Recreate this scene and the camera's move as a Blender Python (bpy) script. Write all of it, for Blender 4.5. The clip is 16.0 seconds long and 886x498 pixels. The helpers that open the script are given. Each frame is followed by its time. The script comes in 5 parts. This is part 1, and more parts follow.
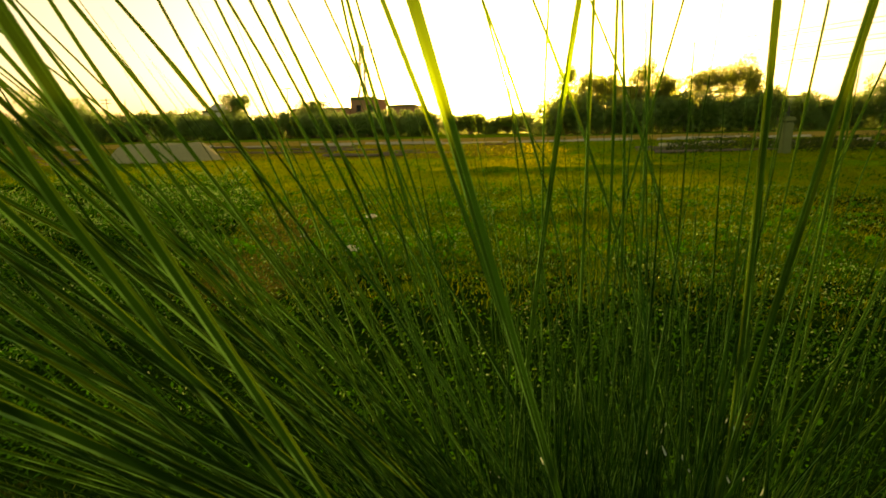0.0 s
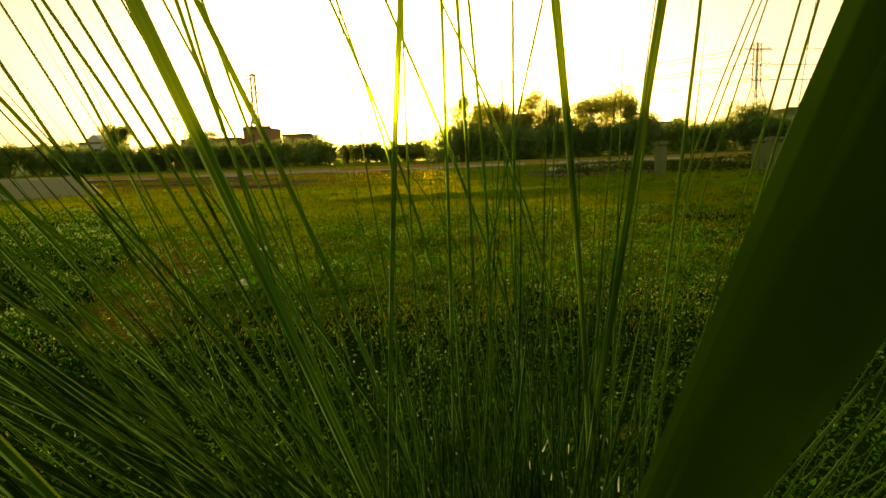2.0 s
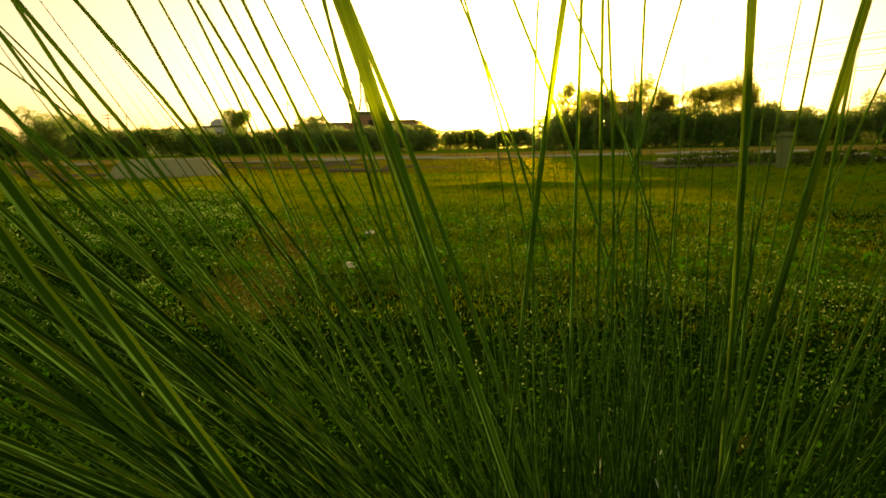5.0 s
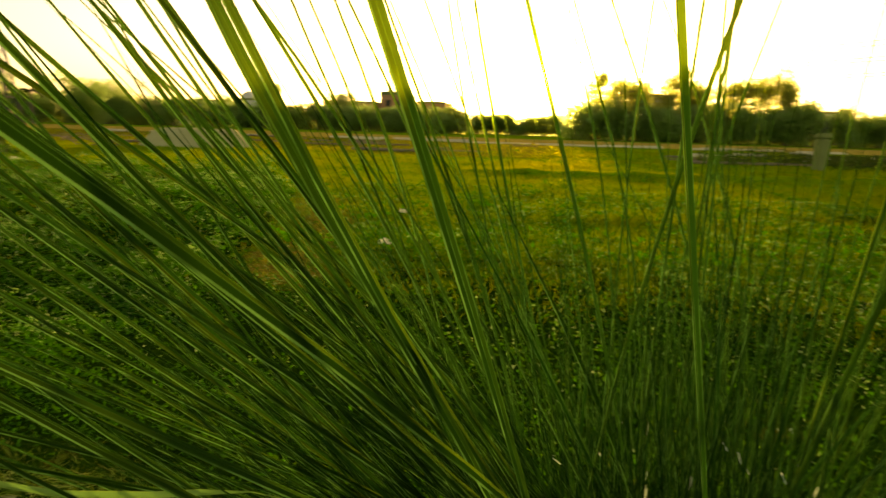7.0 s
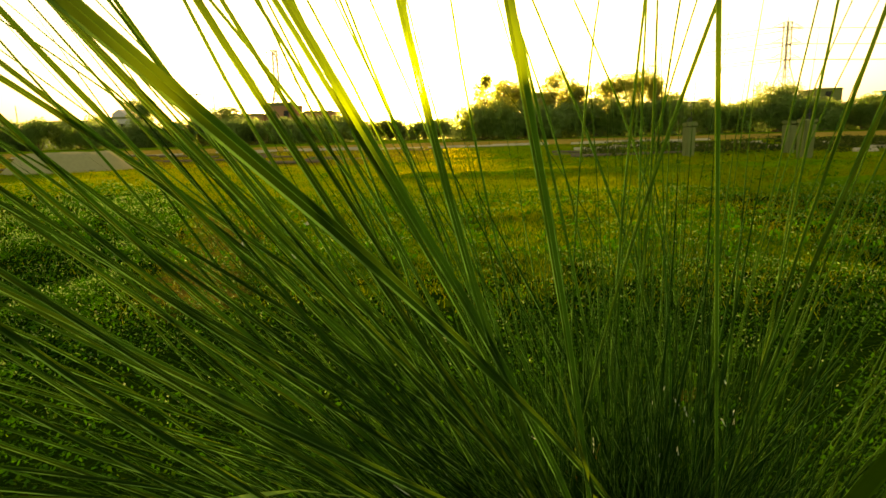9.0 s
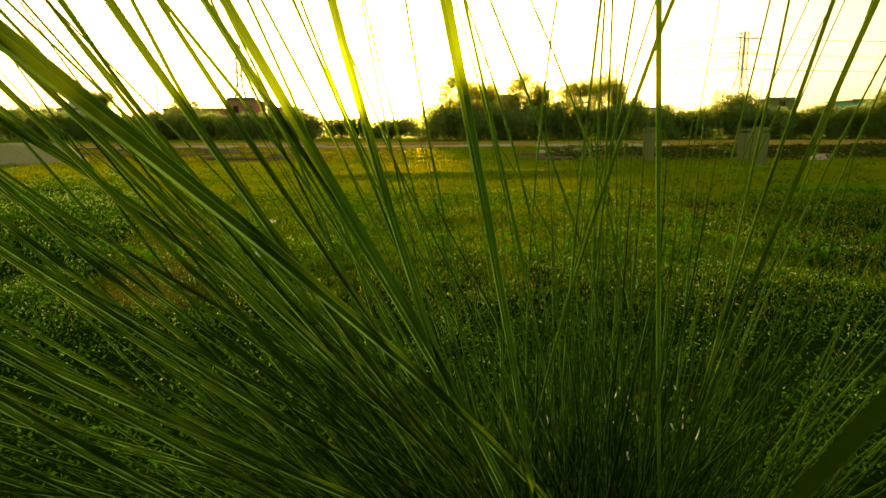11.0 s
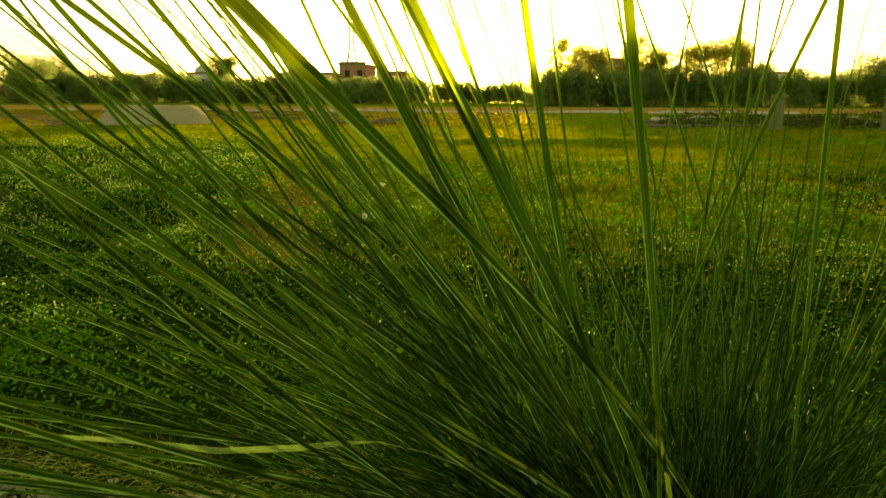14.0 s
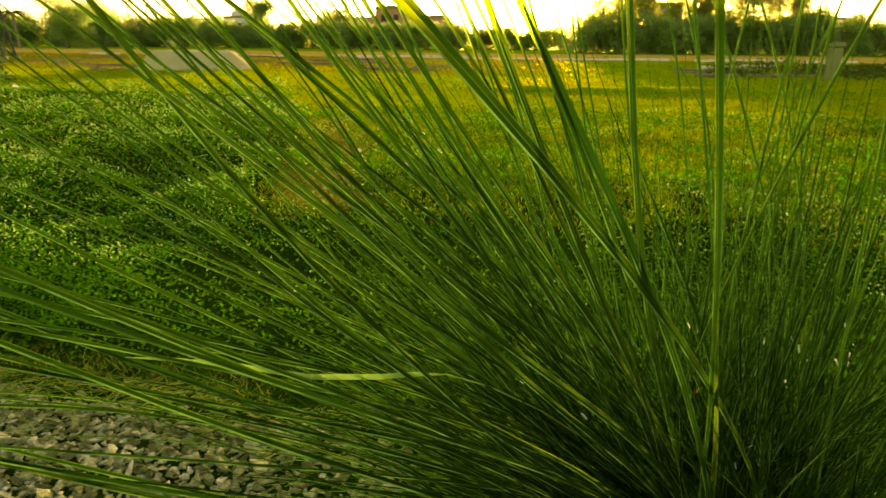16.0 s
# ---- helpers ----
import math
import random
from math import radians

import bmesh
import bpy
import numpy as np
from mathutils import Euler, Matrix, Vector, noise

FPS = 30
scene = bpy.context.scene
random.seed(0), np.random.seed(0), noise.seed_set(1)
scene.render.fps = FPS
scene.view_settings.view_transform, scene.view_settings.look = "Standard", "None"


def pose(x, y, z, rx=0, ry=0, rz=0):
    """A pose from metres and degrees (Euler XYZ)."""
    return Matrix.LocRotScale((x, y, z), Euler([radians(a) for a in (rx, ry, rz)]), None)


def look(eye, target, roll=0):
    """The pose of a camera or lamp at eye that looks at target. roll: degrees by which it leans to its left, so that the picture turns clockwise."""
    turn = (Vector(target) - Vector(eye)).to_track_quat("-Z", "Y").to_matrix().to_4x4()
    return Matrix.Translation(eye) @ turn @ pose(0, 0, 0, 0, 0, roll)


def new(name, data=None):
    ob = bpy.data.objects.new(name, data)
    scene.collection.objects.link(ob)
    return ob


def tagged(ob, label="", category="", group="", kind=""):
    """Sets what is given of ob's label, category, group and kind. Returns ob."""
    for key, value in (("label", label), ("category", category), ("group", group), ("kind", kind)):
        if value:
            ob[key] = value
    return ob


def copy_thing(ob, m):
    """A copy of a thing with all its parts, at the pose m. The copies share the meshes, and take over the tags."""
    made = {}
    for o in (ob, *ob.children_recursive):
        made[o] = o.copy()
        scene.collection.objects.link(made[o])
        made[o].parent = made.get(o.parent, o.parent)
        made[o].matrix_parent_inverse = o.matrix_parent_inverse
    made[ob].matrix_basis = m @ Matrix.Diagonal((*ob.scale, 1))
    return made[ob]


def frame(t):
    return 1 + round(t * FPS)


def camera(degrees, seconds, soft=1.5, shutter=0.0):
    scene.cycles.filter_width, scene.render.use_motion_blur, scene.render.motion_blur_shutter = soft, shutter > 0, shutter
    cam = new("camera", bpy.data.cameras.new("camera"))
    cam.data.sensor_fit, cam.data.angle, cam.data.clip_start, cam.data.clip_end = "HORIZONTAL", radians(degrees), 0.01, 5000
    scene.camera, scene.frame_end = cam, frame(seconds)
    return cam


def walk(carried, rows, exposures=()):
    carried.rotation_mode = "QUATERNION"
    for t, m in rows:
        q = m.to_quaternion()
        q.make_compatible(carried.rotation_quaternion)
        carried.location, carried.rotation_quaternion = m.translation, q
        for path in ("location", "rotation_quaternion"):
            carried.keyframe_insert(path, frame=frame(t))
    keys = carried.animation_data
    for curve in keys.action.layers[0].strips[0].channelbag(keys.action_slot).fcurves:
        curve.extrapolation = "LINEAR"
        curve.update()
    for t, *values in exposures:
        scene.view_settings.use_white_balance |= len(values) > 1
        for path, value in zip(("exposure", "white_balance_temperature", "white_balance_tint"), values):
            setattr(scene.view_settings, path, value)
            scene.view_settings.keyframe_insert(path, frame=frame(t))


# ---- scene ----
cam = camera(71.0, 16.0, soft=1.6, shutter=0.3)
PATH = [
    (0, (0.066, 0.103, 1.112), (-0.261, 2.038, 0.725), -1.3),
    (0.5, (0.082, 0.105, 1.115), (-0.136, 2.069, 0.805), -1.2),
    (1, (0.09, 0.12, 1.109), (-0.031, 2.091, 0.793), -1.1),
    (1.5, (0.105, 0.117, 1.112), (0.053, 2.093, 0.805), -1.4),
    (2, (0.113, 0.119, 1.112), (0.099, 2.095, 0.801), -2.2),
    (2.5, (0.111, 0.122, 1.111), (0.109, 2.098, 0.8), -2.3),
    (3, (0.1, 0.123, 1.104), (0.044, 2.101, 0.818), -2.6),
    (5.5, (0.068, 0.108, 1.137), (-0.395, 2.014, 0.744), -2.2),
    (6, (0.052, 0.1, 1.122), (-0.592, 1.936, 0.658), -2.8),
    (6.5, (0.035, 0.087, 1.083), (-0.736, 1.879, 0.642), 0.3),
    (7, (-0.025, 0.016, 1.118), (-0.416, 1.938, 0.725), 1.6),
    (7.5, (-0.104, -0.045, 1.112), (-0.214, 1.905, 0.683), -0.1),
    (8, (-0.132, -0.063, 1.141), (-0.203, 1.888, 0.707), -1.8),
    (8.5, (-0.153, -0.087, 1.141), (-0.264, 1.867, 0.729), -1.1),
    (9, (-0.144, -0.092, 1.134), (-0.217, 1.871, 0.758), -1.6),
    (11.5, (-0.129, -0.084, 1.149), (-0.074, 1.879, 0.77), -0.1),
    (12, (-0.13, -0.094, 1.154), (-0.07, 1.871, 0.786), -0.2),
    (12.5, (-0.127, -0.087, 1.15), (-0.107, 1.878, 0.778), -0.2),
    (13, (-0.135, -0.092, 1.145), (-0.215, 1.862, 0.73), -0.6),
    (13.5, (-0.147, -0.088, 1.129), (-0.359, 1.849, 0.677), -0.3),
    (14, (-0.166, -0.115, 1.148), (-0.444, 1.806, 0.664), 0.1),
    (14.5, (-0.183, -0.13, 1.147), (-0.527, 1.77, 0.625), -0.1),
    (15, (-0.211, -0.227, 1.173), (-0.643, 1.639, 0.6), 0.1),
    (15.5, (-0.205, -0.223, 1.165), (-0.689, 1.626, 0.577), -0.0),
    (16, (-0.204, -0.189, 1.167), (-0.579, 1.668, 0.528), 0.4),
]
walk(cam, [(t, look(eye, target, roll)) for t, eye, target, roll in PATH],
     [(0, 0.85, 10800, 9), (0.5, 0.60, 10800, 9), (2.5, 0.62, 10800, 9), (3.2, 0.55, 10800, 9), (5.5, 0.93, 10800, 9), (6, 1.73, 10800, 9), (6.5, 1.88, 10800, 9), (7, 1.33, 10800, 9),
      (7.5, 1.23, 10800, 9), (8, 1.38, 10800, 9), (8.5, 1.38, 10800, 9), (9, 1.38, 10800, 9), (12.5, 0.93, 10800, 9), (13.5, 1.28, 10800, 9), (14, 1.43, 10800, 9), (15.5, 2.13, 10800, 9), (16, 2.13, 10800, 9)])

# ---- world and sun: a low evening sun, straight ahead over the trees ----
SUN_AZ, SUN_EL = radians(-3.2), radians(4.0)
world = bpy.data.worlds.new("world")
scene.world = world
world.use_nodes = True
wt = world.node_tree
sky = wt.nodes.new("ShaderNodeTexSky")
sky.sky_type = "NISHITA"
sky.sun_disc = False
sky.sun_elevation = SUN_EL
sky.sun_rotation = SUN_AZ
sky.air_density = 0.65
sky.dust_density = 2.2
sky.ozone_density = 0.0
haze = wt.nodes.new("ShaderNodeHueSaturation")  # evening haze pales the sky
haze.inputs["Saturation"].default_value = 0.82
wt.links.new(sky.outputs[0], haze.inputs["Color"])
wt.links.new(haze.outputs[0], wt.nodes["Background"].inputs[0])
wt.nodes["Background"].inputs[1].default_value = 0.15
sun = new("sun", bpy.data.lights.new("sun", "SUN"))
sun.data.energy, sun.data.angle, sun.data.color = 4.0, radians(1.0), (1.0, 0.74, 0.40)
sun_way = Vector((math.sin(SUN_AZ) * math.cos(SUN_EL), math.cos(SUN_AZ) * math.cos(SUN_EL), math.sin(SUN_EL)))
sun.matrix_world = look((0, 0, 30), Vector((0, 0, 30)) - sun_way)


# ---- materials ----
def nodes_of(name):
    m = bpy.data.materials.new(name)
    m.use_nodes = True
    nt = m.node_tree
    return m, nt, nt.nodes["Principled BSDF"], nt.nodes["Material Output"]


def add(nt, kind, **inputs):
    n = nt.nodes.new(kind)
    for k, v in inputs.items():
        n.inputs[k.replace("_", " ")].default_value = v
    return n


def ramp(nt, fac, stops):
    r = nt.nodes.new("ShaderNodeValToRGB")
    while len(r.color_ramp.elements) < len(stops):
        r.color_ramp.elements.new(0.5)
    for e, (at, c) in zip(r.color_ramp.elements, stops):
        e.position, e.color = at, (*c, 1)
    nt.links.new(fac, r.inputs[0])
    return r.outputs[0]


def mixed(nt, fac, a, b):
    n = nt.nodes.new("ShaderNodeMix")
    n.data_type = "RGBA"
    for sock, v in ((n.inputs[0], fac), (n.inputs[6], a), (n.inputs[7], b)):
        if isinstance(v, (int, float)):
            sock.default_value = v
        elif isinstance(v, tuple):
            sock.default_value = (*v, 1)
        else:
            nt.links.new(v, sock)
    return n.outputs[2]


def noise_tex(nt, scale, detail=4.0, vector=None, rough=0.6):
    n = add(nt, "ShaderNodeTexNoise", Scale=scale, Detail=detail, Roughness=rough)
    if vector is not None:
        nt.links.new(vector, n.inputs["Vector"])
    return n.outputs["Fac"]


def leaf_material(name, low, mid, high, through_colour, share=0.45, rough=0.45, per="island", shine=0.2, dry=None, sheer=0.0, rib_glint=None, sheer_colour=(0.20, 0.40, 0.05), gaps=0.0):
    """Thin green leaf: coloured by piece, streaked, and letting light through from behind."""
    m, nt, bsdf, out = nodes_of(name)
    if per == "object":
        rnd = nt.nodes.new("ShaderNodeObjectInfo").outputs["Random"]
    else:
        rnd = nt.nodes.new("ShaderNodeNewGeometry").outputs["Random Per Island"]
    col = ramp(nt, rnd, [(0.0, low), (0.62, mid), (1.0, high)])
    tc = nt.nodes.new("ShaderNodeTexCoord").outputs["Object"]
    fine = noise_tex(nt, 60.0, 3.0, tc)
    big = noise_tex(nt, 3.0, 2.0, tc)
    col = mixed(nt, fine, col, mixed(nt, 0.12, col, (0.10, 0.20, 0.02)))
    if dry:
        edge = ramp(nt, big, [(0.60, (0, 0, 0)), (0.78, (1, 1, 1))])
        col = mixed(nt, edge, col, dry)
    if rib_glint:
        # pale rib, plus broken highlights painted along the leaf margins
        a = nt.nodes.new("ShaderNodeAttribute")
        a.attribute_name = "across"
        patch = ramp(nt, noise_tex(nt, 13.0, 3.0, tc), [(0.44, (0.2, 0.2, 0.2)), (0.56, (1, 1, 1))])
        glint_margin = mixed(nt, patch, col, rib_glint)
        col = mixed(nt, ramp(nt, a.outputs["Fac"], [(0.0, (0.5, 0.5, 0.5)), (0.06, (0.3, 0.3, 0.3)), (0.09, (0, 0, 0)), (0.45, (0, 0, 0)), (0.49, (0.5, 0.5, 0.5)), (0.54, (0, 0, 0)), (0.84, (0, 0, 0)), (0.88, (1, 1, 1))]), col, glint_margin)
    nt.links.new(col, bsdf.inputs["Base Color"])
    bsdf.inputs["Roughness"].default_value = rough
    bsdf.inputs["Specular IOR Level"].default_value = shine
    tr = nt.nodes.new("ShaderNodeBsdfTranslucent")
    nt.links.new(mixed(nt, 0.6, col, through_colour), tr.inputs["Color"])
    mx = nt.nodes.new("ShaderNodeMixShader")
    mx.inputs[0].default_value = share
    nt.links.new(bsdf.outputs[0], mx.inputs[1])
    nt.links.new(tr.outputs[0], mx.inputs[2])
    last = mx.outputs[0]
    if sheer:
        glow = nt.nodes.new("ShaderNodeBsdfRefraction")
        glow.inputs["Color"].default_value = (*sheer_colour, 1)
        glow.inputs["IOR"].default_value, glow.inputs["Roughness"].default_value = 1.02, 0.8
        top = nt.nodes.new("ShaderNodeMixShader")
        top.inputs[0].default_value = sheer
        nt.links.new(last, top.inputs[1])
        nt.links.new(glow.outputs[0], top.inputs[2])
        last = top.outputs[0]
    if gaps:  # holes between a clump's small leaves; sky through them imitates a haze lift
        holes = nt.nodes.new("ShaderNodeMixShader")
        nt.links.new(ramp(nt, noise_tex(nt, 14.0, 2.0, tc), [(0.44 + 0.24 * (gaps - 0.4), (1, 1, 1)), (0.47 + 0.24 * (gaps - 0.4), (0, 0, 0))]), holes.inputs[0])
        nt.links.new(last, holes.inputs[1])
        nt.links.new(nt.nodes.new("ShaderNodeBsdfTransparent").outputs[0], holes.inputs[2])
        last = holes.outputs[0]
    nt.links.new(last, out.inputs["Surface"])
    return m


def rough_material(name, a, b, scale, rough=0.9, bump=0.3, spots=None):
    """Earthy or mineral surface with two scales of colour and a fine relief."""
    m, nt, bsdf, out = nodes_of(name)
    tc = nt.nodes.new("ShaderNodeTexCoord").outputs["Object"]
    n1, n2 = noise_tex(nt, scale, 6.0, tc), noise_tex(nt, scale * 7, 5.0, tc)
    rnd = nt.nodes.new("ShaderNodeObjectInfo").outputs["Random"]
    col = mixed(nt, n1, a, b)
    col = mixed(nt, n2, mixed(nt, 0.35, col, (0.02, 0.018, 0.012)), col)
    col = mixed(nt, rnd, col, mixed(nt, 0.3, col, spots or b))
    nt.links.new(col, bsdf.inputs["Base Color"])
    bsdf.inputs["Roughness"].default_value = rough
    bsdf.inputs["Specular IOR Level"].default_value = 0.0
    bp = add(nt, "ShaderNodeBump", Strength=bump, Distance=0.02)
    nt.links.new(n2, bp.inputs["Height"])
    nt.links.new(bp.outputs[0], bsdf.inputs["Normal"])
    return m


# colour of the pale rib and of the highlights painted on leaf edges
RIB_GLINT = (0.30, 0.60, 0.12)
M_BLADE = leaf_material("grass_leaf", (0.0019, 0.0093, 0.0019), (0.0037, 0.0186, 0.0037), (0.0093, 0.0372, 0.0068), (0.0174, 0.0930, 0.0112), 0.26, 0.55, "object", shine=0.0, sheer=0.09, rib_glint=RIB_GLINT, sheer_colour=(0.26, 0.43, 0.04))
# darker copy of the grass leaf, the shade on its face put into the colour
M_BROAD_SHADED = leaf_material("shaded_grass_leaf", (0.0049, 0.0284, 0.0018), (0.0067, 0.0315, 0.0018), (0.0086, 0.0351, 0.0018), (0.0225, 0.0765, 0.0045), 0.16, 0.6, "object", shine=0.0, rib_glint=(0.05, 0.14, 0.012))
M_PALE = leaf_material("pale_grass_leaf", (0.241, 0.426, 0.093), (0.278, 0.463, 0.111), (0.315, 0.500, 0.130), (0.148, 0.370, 0.056), 0.20, 0.6, "object", shine=0.1, rib_glint=(0.370, 0.518, 0.093))
M_BLADES = leaf_material("grass_leaves", (0.0012, 0.006, 0.0010), (0.0045, 0.021, 0.0030), (0.014, 0.062, 0.008), (0.008, 0.060, 0.006), 0.16, 0.55, shine=0.0, sheer=0.03, sheer_colour=(0.14, 0.46, 0.04), rib_glint=(0.24, 0.52, 0.11))
M_STRAW = leaf_material("dry_leaf", (0.222, 0.148, 0.028), (0.370, 0.241, 0.046), (0.555, 0.407, 0.111), (0.555, 0.370, 0.056), 0.25, 0.7, shine=0.0)
# dead-leaf colour, which also serves the imitated sun glints
M_BLEACHED_GLINT = leaf_material("bleached_leaf_glint", (0.56, 0.66, 0.50), (0.62, 0.70, 0.56), (0.68, 0.75, 0.60), (0.5, 0.62, 0.44), 0.35, 0.5, "object", shine=0.2)
M_YELLOW = leaf_material("yellowing_grass", (0.060, 0.160, 0.020), (0.150, 0.260, 0.040), (0.460, 0.480, 0.120), (0.220, 0.320, 0.050), 0.3, 0.7, shine=0.0)
M_SCRUB = leaf_material("scrub_leaf", (0.020, 0.040, 0.008), (0.045, 0.070, 0.014), (0.10, 0.11, 0.03), (0.10, 0.14, 0.02), 0.25, 0.7, shine=0.0)
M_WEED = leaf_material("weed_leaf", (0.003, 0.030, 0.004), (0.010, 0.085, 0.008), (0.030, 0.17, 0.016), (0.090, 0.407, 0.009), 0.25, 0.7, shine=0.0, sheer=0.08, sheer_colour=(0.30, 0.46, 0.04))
# bright weed leaf, the light it catches painted into its colour
M_GLINT_LEAF = leaf_material("young_weed_leaf", (0.100, 0.320, 0.045), (0.290, 0.520, 0.130), (0.620, 0.700, 0.340), (0.290, 0.490, 0.110), 0.4, 0.7, shine=0.0, sheer=0.1, sheer_colour=(0.55, 0.42, 0.05))
M_TURF = leaf_material("turf_blade", (0.030, 0.140, 0.006), (0.070, 0.215, 0.008), (0.160, 0.300, 0.013), (0.42, 0.51, 0.015), 0.36, 0.8, shine=0.0, sheer=0.42, sheer_colour=(0.62, 0.46, 0.05))
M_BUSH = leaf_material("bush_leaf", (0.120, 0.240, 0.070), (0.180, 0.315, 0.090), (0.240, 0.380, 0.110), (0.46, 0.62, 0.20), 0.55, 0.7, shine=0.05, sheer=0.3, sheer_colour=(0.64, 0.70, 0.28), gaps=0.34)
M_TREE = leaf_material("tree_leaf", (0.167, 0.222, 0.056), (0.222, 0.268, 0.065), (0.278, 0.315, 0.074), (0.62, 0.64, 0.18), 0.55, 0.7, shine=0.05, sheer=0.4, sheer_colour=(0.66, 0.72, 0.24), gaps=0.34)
M_BARK = rough_material("bark", (0.160, 0.120, 0.080), (0.320, 0.256, 0.176), 6.0, 0.9, 0.6)
M_CONCRETE = rough_material("weathered_concrete", (0.13, 0.16, 0.05), (0.28, 0.32, 0.12), 3.0, 0.9, 0.4)
M_KERB = rough_material("pale_concrete", (0.56, 0.48, 0.28), (0.74, 0.66, 0.44), 1.0, 0.85, 0.3)
M_SAND = rough_material("pale_sand", (0.42, 0.40, 0.17), (0.56, 0.53, 0.27), 1.4, 0.95, 0.6)
M_BRICK = rough_material("red_brick_wall", (0.448, 0.240, 0.128), (0.608, 0.336, 0.192), 0.8, 0.9, 0.3)
M_PLASTER = rough_material("pale_plaster", (0.768, 0.736, 0.640), (0.800, 0.800, 0.800), 0.6, 0.85, 0.2)
M_TEAL = rough_material("teal_paint", (0.10, 0.36, 0.28), (0.16, 0.46, 0.36), 0.6, 0.8, 0.2)
M_DARK = rough_material("dark_opening", (0.032, 0.032, 0.032), (0.064, 0.064, 0.056), 2.0, 0.6, 0.1)
M_STEEL = rough_material("galvanised_steel", (0.050, 0.052, 0.045), (0.110, 0.110, 0.095), 2.0, 0.7, 0.1)
# paler copy of the steel for far pylons, haze put into the colour
M_HAZED_STEEL = rough_material("hazed_steel", (0.544, 0.528, 0.464), (0.768, 0.736, 0.640), 2.0, 0.7, 0.1)


def stone_material(name, per_object):
    """Broken stone: some shards dark, some pale, all grainy and stained."""
    m, nt, bsdf, out = nodes_of(name)
    tc = nt.nodes.new("ShaderNodeTexCoord").outputs["Object"]
    if per_object:
        rnd = nt.nodes.new("ShaderNodeObjectInfo").outputs["Random"]
        n1, n2 = noise_tex(nt, 1.6, 6.0, tc), noise_tex(nt, 9.0, 5.0, tc)
    else:
        rnd = nt.nodes.new("ShaderNodeNewGeometry").outputs["Random Per Island"]
        n1, n2 = noise_tex(nt, 40.0, 6.0, tc), noise_tex(nt, 240.0, 4.0, tc)
    col = ramp(nt, rnd, [(0.0, (0.08, 0.10, 0.035)), (0.4, (0.25, 0.28, 0.11)), (0.75, (0.50, 0.54, 0.26)), (1.0, (0.78, 0.80, 0.50))])
    col = mixed(nt, ramp(nt, n1, [(0.38, (0, 0, 0)), (0.62, (1, 1, 1))]), mixed(nt, 0.55, col, (0.09, 0.10, 0.04)), col)
    col = mixed(nt, ramp(nt, n2, [(0.35, (0, 0, 0)), (0.6, (1, 1, 1))]), mixed(nt, 0.4, col, (0.07, 0.075, 0.03)), col)
    nt.links.new(col, bsdf.inputs["Base Color"])
    bsdf.inputs["Roughness"].default_value = 0.9
    bsdf.inputs["Specular IOR Level"].default_value = 0.0
    bp = add(nt, "ShaderNodeBump", Strength=0.9, Distance=0.01)
    nt.links.new(n2, bp.inputs["Height"])
    nt.links.new(bp.outputs[0], bsdf.inputs["Normal"])
    return m


M_STONE = stone_material("broken_stone", True)
M_CHIP = stone_material("stone_chip", False)
M_LITTER = leaf_material("white_plastic", (0.78, 0.76, 0.68), (0.82, 0.80, 0.72), (0.85, 0.84, 0.78), (0.95, 0.93, 0.85), 0.75, 0.4, "object", shine=0.3)


def ground_material():
    m, nt, bsdf, out = nodes_of("field_ground")
    pos = nt.nodes.new("ShaderNodeNewGeometry").outputs["Position"]

    def attr(name):
        a = nt.nodes.new("ShaderNodeAttribute")
        a.attribute_name = name
        return a.outputs["Fac"]

    n_big, n_mid, n_fine = noise_tex(nt, 0.35, 4, pos), noise_tex(nt, 3.0, 5, pos), noise_tex(nt, 28.0, 5, pos)
    green = ramp(nt, n_mid, [(0.30, (0.060, 0.150, 0.006)), (0.55, (0.140, 0.290, 0.010)), (0.75, (0.255, 0.380, 0.016))])
    green = mixed(nt, ramp(nt, n_big, [(0.42, (0, 0, 0)), (0.68, (1, 1, 1))]), green, (0.160, 0.200, 0.011))
    earth = ramp(nt, n_fine, [(0.3, (0.070, 0.055, 0.008)), (0.5, (0.17, 0.135, 0.018)), (0.7, (0.40, 0.31, 0.045))])
    # near-black soil colour with the shade among the plants painted in
    shaded_soil = ramp(nt, n_fine, [(0.3, (0.004, 0.014, 0.001)), (0.7, (0.014, 0.042, 0.003))])
    pale = ramp(nt, n_mid, [(0.3, (0.330, 0.225, 0.040)), (0.7, (0.520, 0.370, 0.080))])

    def fuzzy(a):
        s = nt.nodes.new("ShaderNodeMath")
        s.operation = "ADD"
        nt.links.new(attr(a), s.inputs[0])
        w = nt.nodes.new("ShaderNodeMath")
        w.operation = "MULTIPLY_ADD"
        nt.links.new(n_mid, w.inputs[0])
        w.inputs[1].default_value, w.inputs[2].default_value = 0.9, -0.45
        nt.links.new(w.outputs[0], s.inputs[1])
        return ramp(nt, s.outputs[0], [(0.40, (0, 0, 0)), (0.62, (1, 1, 1))])

    col = mixed(nt, fuzzy("shaded_soil"), green, shaded_soil)
    col = mixed(nt, fuzzy("earth"), col, earth)
    col = mixed(nt, fuzzy("pale"), col, pale)
    nt.links.new(col, bsdf.inputs["Base Color"])
    bsdf.inputs["Roughness"].default_value = 0.95
    bsdf.inputs["Specular IOR Level"].default_value = 0.0
    bp = add(nt, "ShaderNodeBump", Strength=0.8, Distance=0.03)
    nt.links.new(n_fine, bp.inputs["Height"])
    nt.links.new(bp.outputs[0], bsdf.inputs["Normal"])
    return m


M_GROUND = ground_material()


